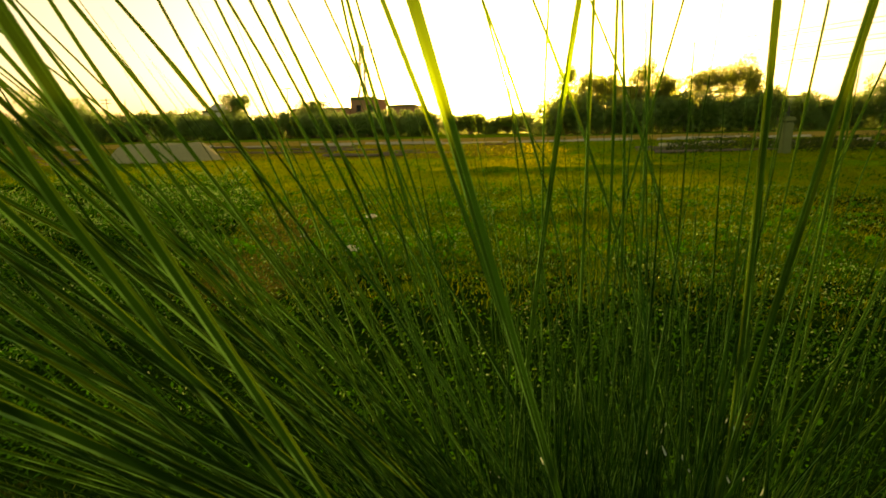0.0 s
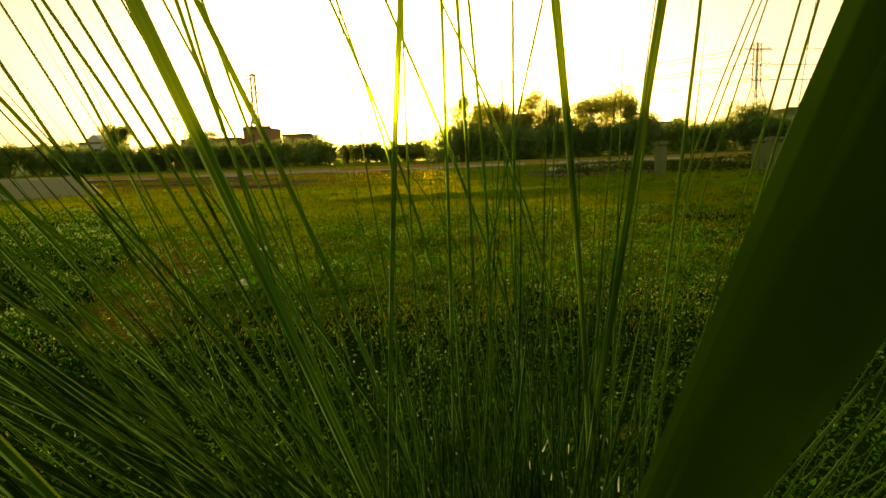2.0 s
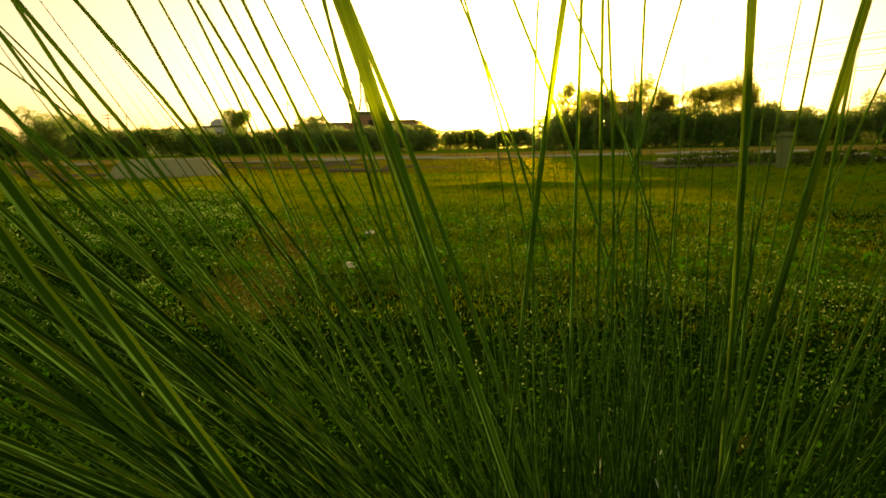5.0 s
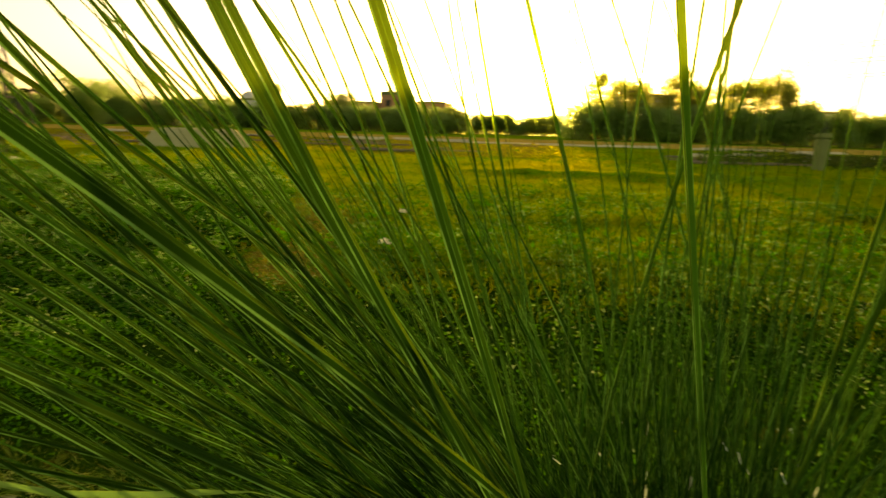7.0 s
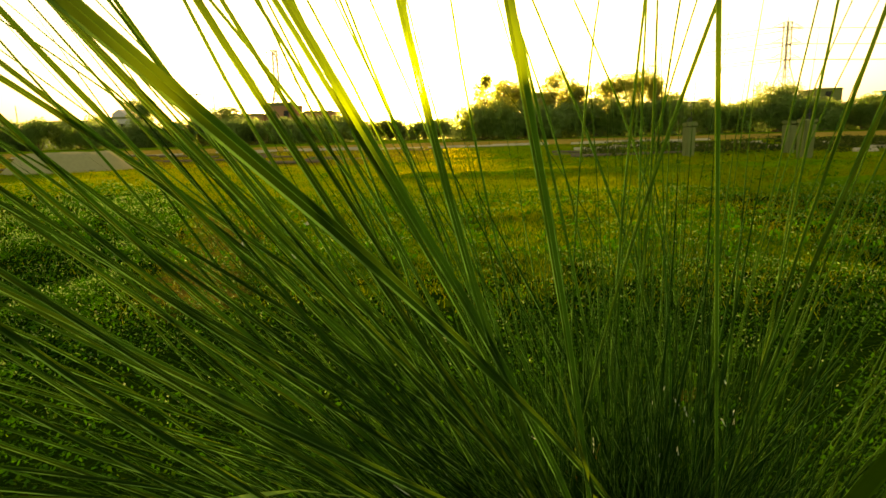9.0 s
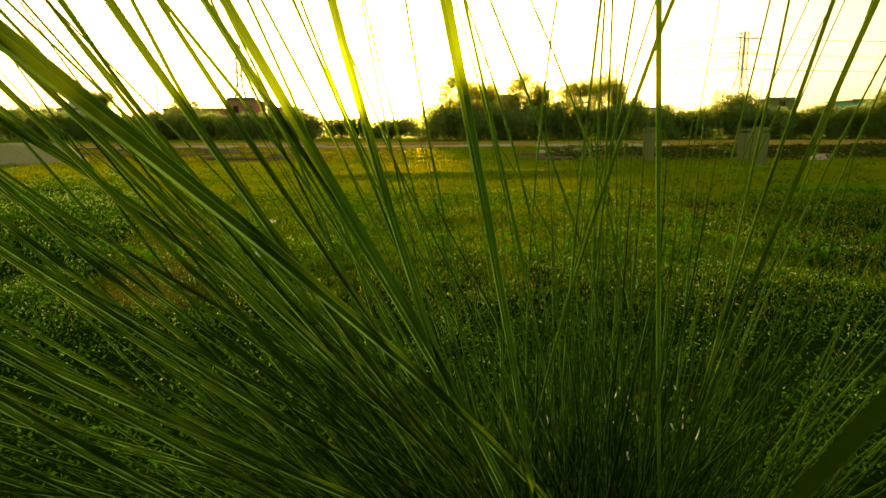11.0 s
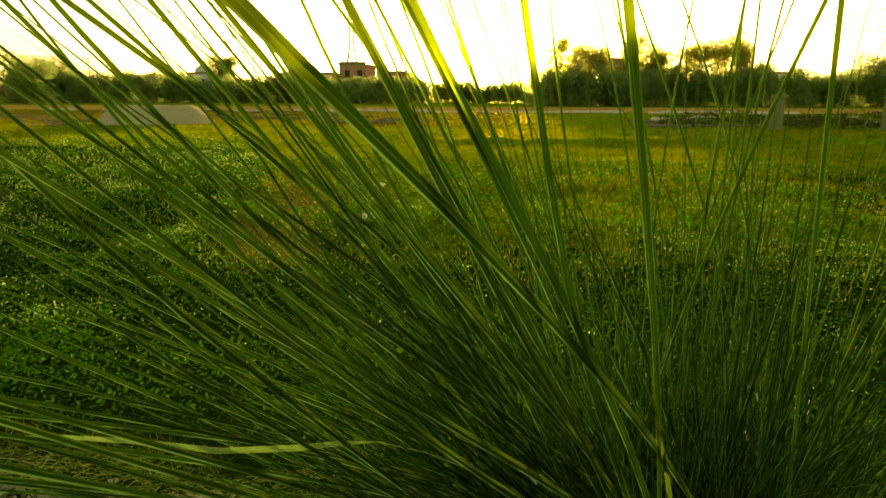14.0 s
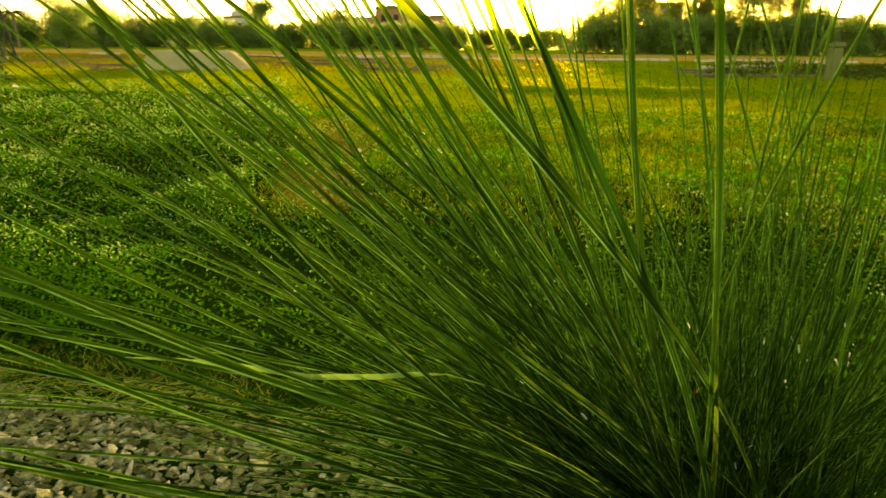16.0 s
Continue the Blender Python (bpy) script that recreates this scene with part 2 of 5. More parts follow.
# ---- mesh helpers ----
def mesh_of(name, verts, faces, material, smooth=False):
    me = bpy.data.meshes.new(name)
    me.from_pydata([tuple(map(float, v)) for v in verts], [], faces)
    if smooth:
        me.polygons.foreach_set("use_smooth", [True] * len(me.polygons))
    me.materials.append(material)
    me.update()
    return me


def quads(name, corners, material):
    """Many loose quads at once: corners is an array n x 4 x 3."""
    n = len(corners)
    me = bpy.data.meshes.new(name)
    me.vertices.add(4 * n)
    me.vertices.foreach_set("co", corners.astype(np.float32).ravel())
    me.loops.add(4 * n)
    me.loops.foreach_set("vertex_index", np.arange(4 * n, dtype=np.int32))
    me.polygons.add(n)
    me.polygons.foreach_set("loop_start", np.arange(0, 4 * n, 4, dtype=np.int32))
    me.materials.append(material)
    me.update(calc_edges=True)
    me.validate()
    return me


def part(name, data, parent, label="", kind=""):
    ob = new(name, data)
    ob.parent = parent
    return tagged(ob, label=label, kind=kind)


def bm_mesh(name, bm, material, smooth=False):
    me = bpy.data.meshes.new(name)
    bm.to_mesh(me)
    bm.free()
    if smooth:
        me.polygons.foreach_set("use_smooth", [True] * len(me.polygons))
    me.materials.append(material)
    return me


def block(bm, x0, x1, y0, y1, z0, z1, turn=0.0):
    r = bmesh.ops.create_cube(bm, size=1)
    c = Vector(((x0 + x1) / 2, (y0 + y1) / 2, (z0 + z1) / 2))
    q = Matrix.Rotation(turn, 3, "Z")
    for v in r["verts"]:
        v.co = c + q @ Vector((v.co.x * (x1 - x0), v.co.y * (y1 - y0), v.co.z * (z1 - z0)))
    return r["verts"]


def tube(verts, faces, a, b, r0, r1, sides=5):
    """A tapered rod from a to b, added to lists."""
    a, b = Vector(a), Vector(b)
    q = (b - a).to_track_quat("Z", "Y")
    k = len(verts)
    for p, r in ((a, r0), (b, r1)):
        for i in range(sides):
            g = 2 * math.pi * i / sides
            verts.append(p + q @ Vector((r * math.cos(g), r * math.sin(g), 0)))
    for i in range(sides):
        j = (i + 1) % sides
        faces.append((k + i, k + j, k + sides + j, k + sides + i))
    faces.append(tuple(k + sides + i for i in range(sides)))
    faces.append(tuple(k + i for i in reversed(range(sides))))


# ---- the ground: one sheet to the horizon ----
def weed_edge(y):
    """x of the border between the weed patch and the bare strip beside it."""
    return float(np.interp(y, [1.5, 2.5, 4.0, 6.0, 8.6, 12.7], [-2.05, -2.15, -2.55, -3.2, -4.05, -6.4]))


def bank_line(x):
    """y of the crest of a low earth bank across the field."""
    return 15.4 + 0.13 * x + 0.5 * noise.noise((x * 0.3, 0, 7))


def bank_share(x):
    return max(0.0, min(1.0, (x + 4) / 3, (12 - x) / 3)) * (0.75 + 0.5 * noise.noise((x * 1.1, 2, 7)))


def bump_sum(x, y):
    z = 0.025 * noise.noise((x * 0.9, y * 0.9, 0)) + 0.012 * noise.noise((x * 4, y * 4, 3))
    if y > 11:
        d = y - bank_line(x)
        z += 0.15 * math.exp(-(d / (0.4 if d < 0 else 0.8)) ** 2) * bank_share(x)
        mid = 11.2 + 0.1 * noise.noise((x * 0.5, 0, 9))
        z += 0.14 * math.exp(-((y - mid) / 0.6) ** 2) * max(0.0, min(1.0, (x - 5) / 1.5))
    if 22 < y < 42:
        z += 0.05 * noise.noise((x * 0.25, y * 0.6, 5))
    return z


def axis_steps(near0, near1, fine, far_lo, far_hi):
    out = list(np.arange(near0, near1, fine))
    for end, sign in ((far_hi, 1), (far_lo, -1)):
        v, step = (out[-1] if sign > 0 else out[0]), fine
        more = []
        while abs(v) < abs(end):
            step *= 1.09
            v += sign * step
            more.append(v)
        out = out + more if sign > 0 else more[::-1] + out
    return np.array(out)


def zone_values(x, y):
    e = weed_edge(y) + 0.25 * noise.noise((y * 0.8, 0, 1))
    earth = shaded_soil = pale = 0.0
    if 3.0 < y < 10.5:
        d = x - e
        w = 0.8 if y < 6 else 1.1
        earth = 0.82 * max(0.0, 1.0 - abs(d - 0.5) / w) * min(1.0, (y - 3.0) / 1.2) * min(1.0, (10.5 - y) / 2)
    # painted shade on the soil: close by, under the weeds, and to the right
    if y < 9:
        shaded_soil = 0.42 + 0.33 * max(0.0, min(1.0, (5.8 - y) / 2.6))
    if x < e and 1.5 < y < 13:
        shaded_soil = 0.85
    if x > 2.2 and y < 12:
        shaded_soil = max(shaded_soil, min(0.75, 0.3 + 0.25 * (x - 2.2)) * min(1.0, (12 - y) / 3))
    if 19 < y < 44:
        earth = max(earth, 0.58 * max(0.0, min(1.0, (6 - x) / 8)) * min(1.0, (y - 19) / 4))
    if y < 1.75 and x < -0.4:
        earth, shaded_soil = 0.36 * max(0.0, min(1.0, (-1.1 - x) / 0.5)) * max(0.0, min(1.0, (y - 1.25) / 0.15)), 0.95
    if 40 < y < 62:
        pale = min(1.0, (y - 40) / 3, (62 - y) / 3) * 0.62
    r = math.hypot(x - 0.74, (y - 2.42) / 0.7)
    earth = max(earth, 0.62 - r / 0.5)
    r = math.hypot((x - 1.75) / 1.8, y - 2.8)
    earth = max(earth, 0.3 - r / 0.5)
    return earth, shaded_soil, pale


def build_ground():
    xs, ys = axis_steps(-9, 9, 0.13, -2500, 2500), axis_steps(-0.6, 18, 0.13, -2500, 2500)
    verts = [(x, y, bump_sum(x, y) if abs(x) < 70 and -3 < y < 70 else 0.0) for y in ys for x in xs]
    n = len(xs)
    faces = [(j * n + i, j * n + i + 1, (j + 1) * n + i + 1, (j + 1) * n + i) for j in range(len(ys) - 1) for i in range(n - 1)]
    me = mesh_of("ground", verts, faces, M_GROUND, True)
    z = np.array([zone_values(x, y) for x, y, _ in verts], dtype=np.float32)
    for k, nm in enumerate(("earth", "shaded_soil", "pale")):
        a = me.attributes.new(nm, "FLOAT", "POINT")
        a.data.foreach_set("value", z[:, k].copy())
    return tagged(new("ground", me), "uneven green field of turf, weeds and bare brown soil", "ground", kind="structure")


ground = build_ground()


def heights(x, y):
    return np.array([bump_sum(a, b) for a, b in zip(x, y)])


# ---- low plants on the field ----
rng = np.random.default_rng(11)


def leaf_quads(x, y, z, size, flat=0.5):
    """Diamond leaves with random turn and tilt."""
    n = len(x)
    g, tilt = rng.uniform(0, 2 * np.pi, n), rng.normal(0, flat, n)
    along = np.stack([np.cos(g) * np.cos(tilt), np.sin(g) * np.cos(tilt), np.sin(tilt)], 1)
    roll = rng.normal(0, flat, n)
    side = np.stack([-np.sin(g) * np.cos(roll), np.cos(g) * np.cos(roll), np.sin(roll)], 1)
    c = np.stack([x, y, z], 1)
    s = size[:, None]
    return np.stack([c - along * s * 0.5, c + side * s * 0.28, c + along * s * 0.55, c - side * s * 0.28], 1)


def patchy(x, y, scale, cut, seed):
    return np.array([noise.noise((a * scale, b * scale, seed)) > cut for a, b in zip(x, y)])


def far_weighted(n, y0, y1):
    """Depths with more plants near than far."""
    u = rng.uniform(0, 1, n)
    return y0 * (y1 / y0) ** u


# tall leafy weeds of the patch beside the bare strip, most of them dark, some painted bright as if catching light
def weed_bed(name, count, y1, place, gap, low, high, bright, label):
    for material, share, size, lift in ((M_WEED, 1.0, (0.016, 0.036), 0.0), (M_GLINT_LEAF, bright, (0.010, 0.022), 0.7)):
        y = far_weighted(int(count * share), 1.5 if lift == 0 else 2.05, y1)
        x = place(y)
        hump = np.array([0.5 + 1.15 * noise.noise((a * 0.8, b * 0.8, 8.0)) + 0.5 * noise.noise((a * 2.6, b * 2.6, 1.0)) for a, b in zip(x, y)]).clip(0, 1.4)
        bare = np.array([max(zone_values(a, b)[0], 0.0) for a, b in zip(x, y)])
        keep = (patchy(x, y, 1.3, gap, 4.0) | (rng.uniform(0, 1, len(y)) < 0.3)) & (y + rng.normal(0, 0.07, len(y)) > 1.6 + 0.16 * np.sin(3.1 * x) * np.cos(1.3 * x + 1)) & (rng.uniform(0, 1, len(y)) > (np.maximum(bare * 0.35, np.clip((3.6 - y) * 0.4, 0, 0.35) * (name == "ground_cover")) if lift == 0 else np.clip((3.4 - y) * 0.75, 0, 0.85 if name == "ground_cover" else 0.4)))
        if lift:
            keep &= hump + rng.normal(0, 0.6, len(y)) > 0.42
        x, y, hump = x[keep], y[keep], hump[keep]
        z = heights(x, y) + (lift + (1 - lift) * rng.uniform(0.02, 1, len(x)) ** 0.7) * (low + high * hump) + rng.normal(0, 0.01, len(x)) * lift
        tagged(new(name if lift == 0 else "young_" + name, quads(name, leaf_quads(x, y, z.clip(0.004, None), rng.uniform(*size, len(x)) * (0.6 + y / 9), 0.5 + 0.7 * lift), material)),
               label if lift == 0 else "small bright yellow-green leaves among the weeds, coloured as if catching light", "weeds", kind="stuff")


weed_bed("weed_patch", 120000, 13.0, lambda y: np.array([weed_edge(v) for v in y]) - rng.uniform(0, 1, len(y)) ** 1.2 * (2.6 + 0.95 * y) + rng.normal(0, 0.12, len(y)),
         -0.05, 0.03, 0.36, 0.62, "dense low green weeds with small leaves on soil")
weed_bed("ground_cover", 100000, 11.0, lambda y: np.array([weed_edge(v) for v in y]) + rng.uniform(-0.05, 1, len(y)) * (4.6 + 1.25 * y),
         -0.15, 0.02, 0.07, 0.45, "thin creeping green weeds scattered over soil darkened for shade")


def turf_quads(x, y, z, tall, wide, lean=0.5):
    n = len(x)
    g = rng.uniform(0, np.pi, n)
    side = np.stack([np.cos(g), np.sin(g), np.zeros(n)], 1) * wide[:, None] * 0.5
    c = np.stack([x, y, z - 0.004], 1)
    tip = np.stack([rng.normal(0, lean, n), rng.normal(0, lean, n), np.ones(n)], 1) * tall[:, None]
    return np.stack([c - side, c + side, c + tip * 0.6 + side * 0.6, c + tip], 1)


# short turf, thinning with distance
y = far_weighted(230000, 1.5, 40.0)
y = np.where((y < 5.4) & (rng.uniform(0, 1, len(y)) < np.clip((5.6 - y) / 2.2, 0, 1)), y * 5, y)
x = rng.uniform(-1, 1, len(y)) * (2.2 + 0.95 * y) - 0.12 * y
bare = np.array([zone_values(a, b)[0] for a, b in zip(x, y)])
keep = (rng.uniform(0, 1, len(y)) > bare * 0.95) & ((y > 1.45) | (x > -0.5)) & ((y > 12.5) | (x > np.array([weed_edge(v) for v in y])) | (rng.uniform(0, 1, len(y)) < 0.12))
keep &= (x < 2.2) | (y > 11) | (rng.uniform(0, 1, len(y)) < 0.6)
keep &= np.array([not (13 < b < 20 and -0.5 < b - bank_line(a) < -0.05) for a, b in zip(x, y)]) | (rng.uniform(0, 1, len(y)) < 0.7)
x, y = x[keep], y[keep]
ridge = np.array([noise.noise((a * 0.35, b * 0.35, 6.0)) for a, b in zip(x, y)])
tall = rng.uniform(0.02, 0.06, len(x)) * (1 + 0.8 * ridge.clip(-0.5, 1)) * (1 + 0.02 * y)
tagged(new("turf", quads("turf", turf_quads(x, y, heights(x, y), tall, 0.003 * (1 + 0.28 * y)), M_TURF)),
       "short uneven green turf covering the field", "grass", kind="stuff")

# thin turf behind the tussock and round the path
y = rng.uniform(-7, 1.55, 45000)
x = rng.uniform(-7, 7, len(y))
keep = (rng.uniform(0, 1, len(y)) > 0.75 * np.exp(-(x ** 2 + (y + 0.2) ** 2) / 0.5)) & ~((x > -2.7) & (x < -0.5) & (y > 0.35) & (y < 1.42)) & patchy(x, y, 0.8, -0.35, 3.0)
x, y = x[keep], y[keep]
tagged(new("near_turf", quads("near_turf", turf_quads(x, y, heights(x, y), rng.uniform(0.02, 0.06, len(x)), rng.uniform(0.003, 0.005, len(x))), M_TURF)),
       "thin short turf on the trodden ground", "grass", kind="stuff")

# dark scrub before the posts, and low tufts scattered over the field
y = np.concatenate([rng.uniform(23.5, 36, 30000), rng.uniform(22, 34, 9000)])
x = (0.18 + 0.82 * rng.uniform(0, 1, len(y)) ** 0.75) * y
keep = patchy(x, y, 0.5, -0.15, 12.0)
x, y = x[keep], y[keep]
tall = np.array([0.22 + 0.35 * noise.noise((a * 0.35, b * 0.5, 2.0)) for a, b in zip(x, y)]).clip(0.05, 0.5)
tagged(new("scrub", quads("scrub", leaf_quads(x, y, heights(x, y) + rng.uniform(0.02, 1, len(x)) * tall, rng.uniform(0.06, 0.16, len(x)), 0.9), M_SCRUB)),
       "dark low scrub on the rough ground near the posts", "scrub", kind="stuff")
cy = far_weighted(750, 5.0, 34.0)
cx = rng.uniform(-0.75, 0.85, len(cy)) * cy
k = 14
x, y = np.repeat(cx, k) + rng.normal(0, 0.09, len(cx) * k), np.repeat(cy, k) + rng.normal(0, 0.06, len(cx) * k)
tagged(new("field_tufts", quads("field_tufts", leaf_quads(x, y, heights(x, y) + rng.uniform(0.01, 0.10, len(x)), rng.uniform(0.03, 0.08, len(x)), 0.9), M_WEED)),
       "small green tufts of weeds scattered over the turf", "weeds", kind="stuff")

# dry grass and dead stalks
y = np.concatenate([rng.normal(1.53, 0.08, 2200), rng.uniform(3.6, 8.8, 3000), rng.normal(2.4, 0.16, 200), rng.normal(2.8, 0.2, 160)])
x = np.concatenate([rng.uniform(-3.2, -1.1, 2200), np.array([weed_edge(v) for v in y[2200:5200]]) + rng.normal(0.55, 0.4, 3000),
                    rng.normal(0.76, 0.2, 200), rng.normal(1.9, 0.6, 160)])
tagged(new("dry_grass", quads("dry_grass", turf_quads(x, y, heights(x, y), rng.uniform(0.012, 0.05, len(x)), rng.uniform(0.0010, 0.002, len(x)) * (1 + 0.2 * y), 0.8), M_YELLOW)),
       "yellow dry grass and dead stalks on bare soil", "grass", kind="stuff")


# dead stems and sprigs lying over the edge of the stones
x = rng.uniform(-2.9, -0.6, 1500)
y = 1.46 - np.abs(rng.normal(0, 0.13, len(x))) + 0.05 * np.sin(7 * x)
g, long = rng.normal(0.2, 0.7, len(x)), rng.uniform(0.02, 0.11, len(x))
c = np.stack([x, y, heights(x, y) + rng.uniform(0.012, 0.035, len(x))], 1)
way = np.stack([np.cos(g), np.sin(g), rng.normal(0.05, 0.16, len(x))], 1) * long[:, None]
side = np.stack([-np.sin(g), np.cos(g), np.full(len(x), 0.5)], 1) * rng.uniform(0.0006, 0.0016, len(x))[:, None]
tagged(new("creeping_stems", quads("creeping_stems", np.stack([c - side, c + side, c + way + side * 0.4, c + way - side * 0.4], 1), M_YELLOW)),
       "thin yellow-green stems lying over broken stones", "grass", kind="stuff")


# ---- the tall tussock ----
tussock = tagged(new("grass_tussock"), "tall green tussock of long arching grass blades on soil", "grass")
tussock.location = (0.22, 1.03, 0.0)


ACROSS = (-1.0, -0.7, 0.0, 0.7, 1.0)


def ribbon(base, lean, bend, width, turn, n=18, fold=0.48, root=0.30, taper=3.2, reach=1.12, wave=0.0, foot=(0.0, 0.0)):
    """Verts and faces of a leaf folded at its rib, along base + s lean + s^2 bend, tapering to its tip; foot: how far its root stands off."""
    b, d, c, q = Vector((base[0], base[1], -0.01)), Vector(lean), Vector(bend), Vector((foot[0], foot[1], 0.0))
    verts, faces = [], []
    for i in range(n + 1):
        u = i / n
        s = u * reach
        k = max(0.0, 1 - s / 0.9)
        p = b + d * s + c * (s * s) + q * (k * k)
        t = (d + c * (2 * s) - q * (2 * k / 0.9)).normalized()
        p = p + Vector((math.sin(5.1 * u + 9 * base[0] + 40 * width), math.cos(4.3 * u + 7 * base[1]), 0)) * (wave * u * (1 - u) * 4)
        side = t.cross(Vector((math.cos(turn), math.sin(turn), 0.15))).normalized()
        up = side.cross(t)
        w = width * 0.5 * min(1.0, root + u * (0.8 + 1.3 * root)) * max(0.04, (1 - u ** taper))
        verts += [p + side * (w * a) + up * (w * fold * (1 - abs(a)) * 1.6) for a in ACROSS]
        if i:
            k = 5 * i
            faces += [(k - 5 + j, k - 4 + j, k + 1 + j, k + j) for j in range(4)]
    return verts, faces


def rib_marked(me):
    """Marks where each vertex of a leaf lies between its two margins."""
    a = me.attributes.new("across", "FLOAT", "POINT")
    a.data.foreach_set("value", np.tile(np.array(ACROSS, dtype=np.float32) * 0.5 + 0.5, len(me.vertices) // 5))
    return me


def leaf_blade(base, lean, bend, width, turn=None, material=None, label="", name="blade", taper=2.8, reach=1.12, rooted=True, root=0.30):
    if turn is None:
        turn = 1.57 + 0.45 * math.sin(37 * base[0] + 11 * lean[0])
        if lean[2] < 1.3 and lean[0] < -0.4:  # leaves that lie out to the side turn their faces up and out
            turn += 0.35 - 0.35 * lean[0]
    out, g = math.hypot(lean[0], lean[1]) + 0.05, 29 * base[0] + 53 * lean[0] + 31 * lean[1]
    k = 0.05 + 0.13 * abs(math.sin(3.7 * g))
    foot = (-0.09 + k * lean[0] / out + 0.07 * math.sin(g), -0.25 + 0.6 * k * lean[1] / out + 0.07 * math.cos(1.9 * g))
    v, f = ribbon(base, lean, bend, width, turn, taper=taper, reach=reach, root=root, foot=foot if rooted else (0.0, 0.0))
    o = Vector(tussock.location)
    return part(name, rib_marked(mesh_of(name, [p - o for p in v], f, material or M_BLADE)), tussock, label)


leaf_blade((0.328, 1.103), (-0.409, -1.176, 1.332), (0.052, 0.301, 0.06), 0.0092, reach=1.34, taper=5.0, root=0.05)
leaf_blade((0.234, 1.182), (-0.44, -1.357, 1.23), (0.076, 0.415, 0.036), 0.0118, reach=1.42, taper=6.0, root=0.05)
leaf_blade((0.458, 1.322), (-0.613, -1.426, 1.276), (-0.206, 0.196, 0.002), 0.0165, reach=1.40, taper=6.0, root=0.03)
leaf_blade((0.347, 1.344), (-1.004, -0.357, 1.299), (0.09, -0.55, -0.078), 0.009, reach=1.46)
leaf_blade((0.252, 1.274), (-0.544, -0.775, 1.316), (0.394, -0.005, -0.015), 0.006, reach=1.43)
leaf_blade((0.631, 1.231), (-0.702, -0.071, 1.457), (0.079, 0.172, -0.035), 0.008, reach=1.43)
leaf_blade((0.301, 1.28), (-0.779, -0.797, 1.433), (0.05, 0.009, 0.003), 0.006, reach=1.32)
leaf_blade((0.132, 1.208), (-0.644, -0.277, 1.473), (0.013, -0.023, -0.001), 0.007, reach=1.36)
leaf_blade((0.08, 1.181), (-0.48, -0.295, 1.495), (-0.054, 0.035, -0.03), 0.008, reach=1.35)
leaf_blade((0.199, 1.3), (-0.177, -0.473, 1.494), (0.095, -0.054, 0.019), 0.006, reach=1.30)
leaf_blade((0.229, 1.306), (-0.252, -0.212, 1.487), (0.33, -0.043, 0.009), 0.0048, reach=1.34)
leaf_blade((0.351, 1.302), (0.169, 0.108, 1.492), (0.053, 0.059, -0.005), 0.0048, reach=1.39)
leaf_blade((0.332, 1.267), (-0.152, -0.946, 1.45), (0.041, -0.018, -0.004), 0.007, reach=1.27)
leaf_blade((0.339, 1.301), (0.281, 0.219, 1.476), (0.247, 0.116, -0.03), 0.0055, reach=1.44)
leaf_blade((0.298, 1.312), (0.176, -0.478, 1.483), (-0.096, -0.0, -0.011), 0.0048, reach=1.36)
leaf_blade((0.369, 1.281), (-0.085, -0.712, 1.422), (-0.168, -0.32, -0.074), 0.006, reach=1.37)
leaf_blade((0.295, 1.232), (-0.472, -1.558, 1.235), (-0.019, 0.715, -0.134), 0.009, reach=1.60, taper=5.0)
leaf_blade((0.266, 1.283), (-0.712, -0.446, 1.462), (0.011, 0.039, 0.003), 0.006, reach=1.37)
leaf_blade((0.316, 1.288), (-0.764, -0.513, 1.45), (-0.128, 0.024, -0.008), 0.008, reach=1.37)
leaf_blade((0.279, 1.288), (-1.206, -0.349, 1.396), (0.115, 0.053, 0.001), 0.006, reach=1.43)
leaf_blade((0.288, 1.281), (-1.077, -0.476, 1.179), (0.236, 0.081, -0.017), 0.008, reach=1.60)
leaf_blade((0.317, 1.3), (-0.841, -0.116, 1.246), (-0.272, 0.05, -0.077), 0.0062, reach=1.60)
leaf_blade((0.262, 1.272), (-1.374, -0.117, 1.196), (-0.005, 0.321, 0.055), 0.0048, reach=1.60)
leaf_blade((0.285, 1.29), (-0.933, -0.324, 1.204), (0.305, 0.031, -0.039), 0.0048, reach=1.15)
leaf_blade((0.304, 1.297), (-0.732, -0.199, 1.326), (0.08, 0.014, -0.002), 0.0055, reach=1.50)
leaf_blade((0.297, 1.297), (-0.654, -0.192, 1.345), (0.061, -0.001, 0.004), 0.0062, reach=1.48)
leaf_blade((0.292, 1.298), (-0.738, -0.198, 1.291), (0.227, -0.002, -0.018), 0.007, reach=1.54)
leaf_blade((0.302, 1.298), (-0.751, -0.18, 1.321), (0.146, 0.021, -0.006), 0.0062, reach=0.96)
leaf_blade((0.292, 1.299), (-0.714, -0.179, 1.284), (0.254, -0.005, -0.029), 0.0055, reach=0.98)
leaf_blade((0.284, 1.306), (-0.281, -0.078, 1.396), (-0.065, 0.033, -0.016), 0.006, reach=1.48)
leaf_blade((0.294, 1.305), (-0.179, -0.176, 1.375), (-0.149, -0.025, -0.062), 0.006, reach=1.51)
leaf_blade((0.264, 1.307), (-0.479, -0.249, 1.31), (0.284, -0.122, 0.014), 0.0048, reach=1.47)
leaf_blade((0.296, 1.311), (-0.128, -0.031, 1.395), (0.082, 0.033, 0.007), 0.007, reach=1.46)
leaf_blade((0.303, 1.299), (-0.294, -0.396, 1.329), (0.121, -0.169, -0.026), 0.006, reach=1.45)
leaf_blade((0.367, 1.284), (0.302, -0.144, 1.378), (-0.092, 0.095, 0.008), 0.007, reach=0.97)
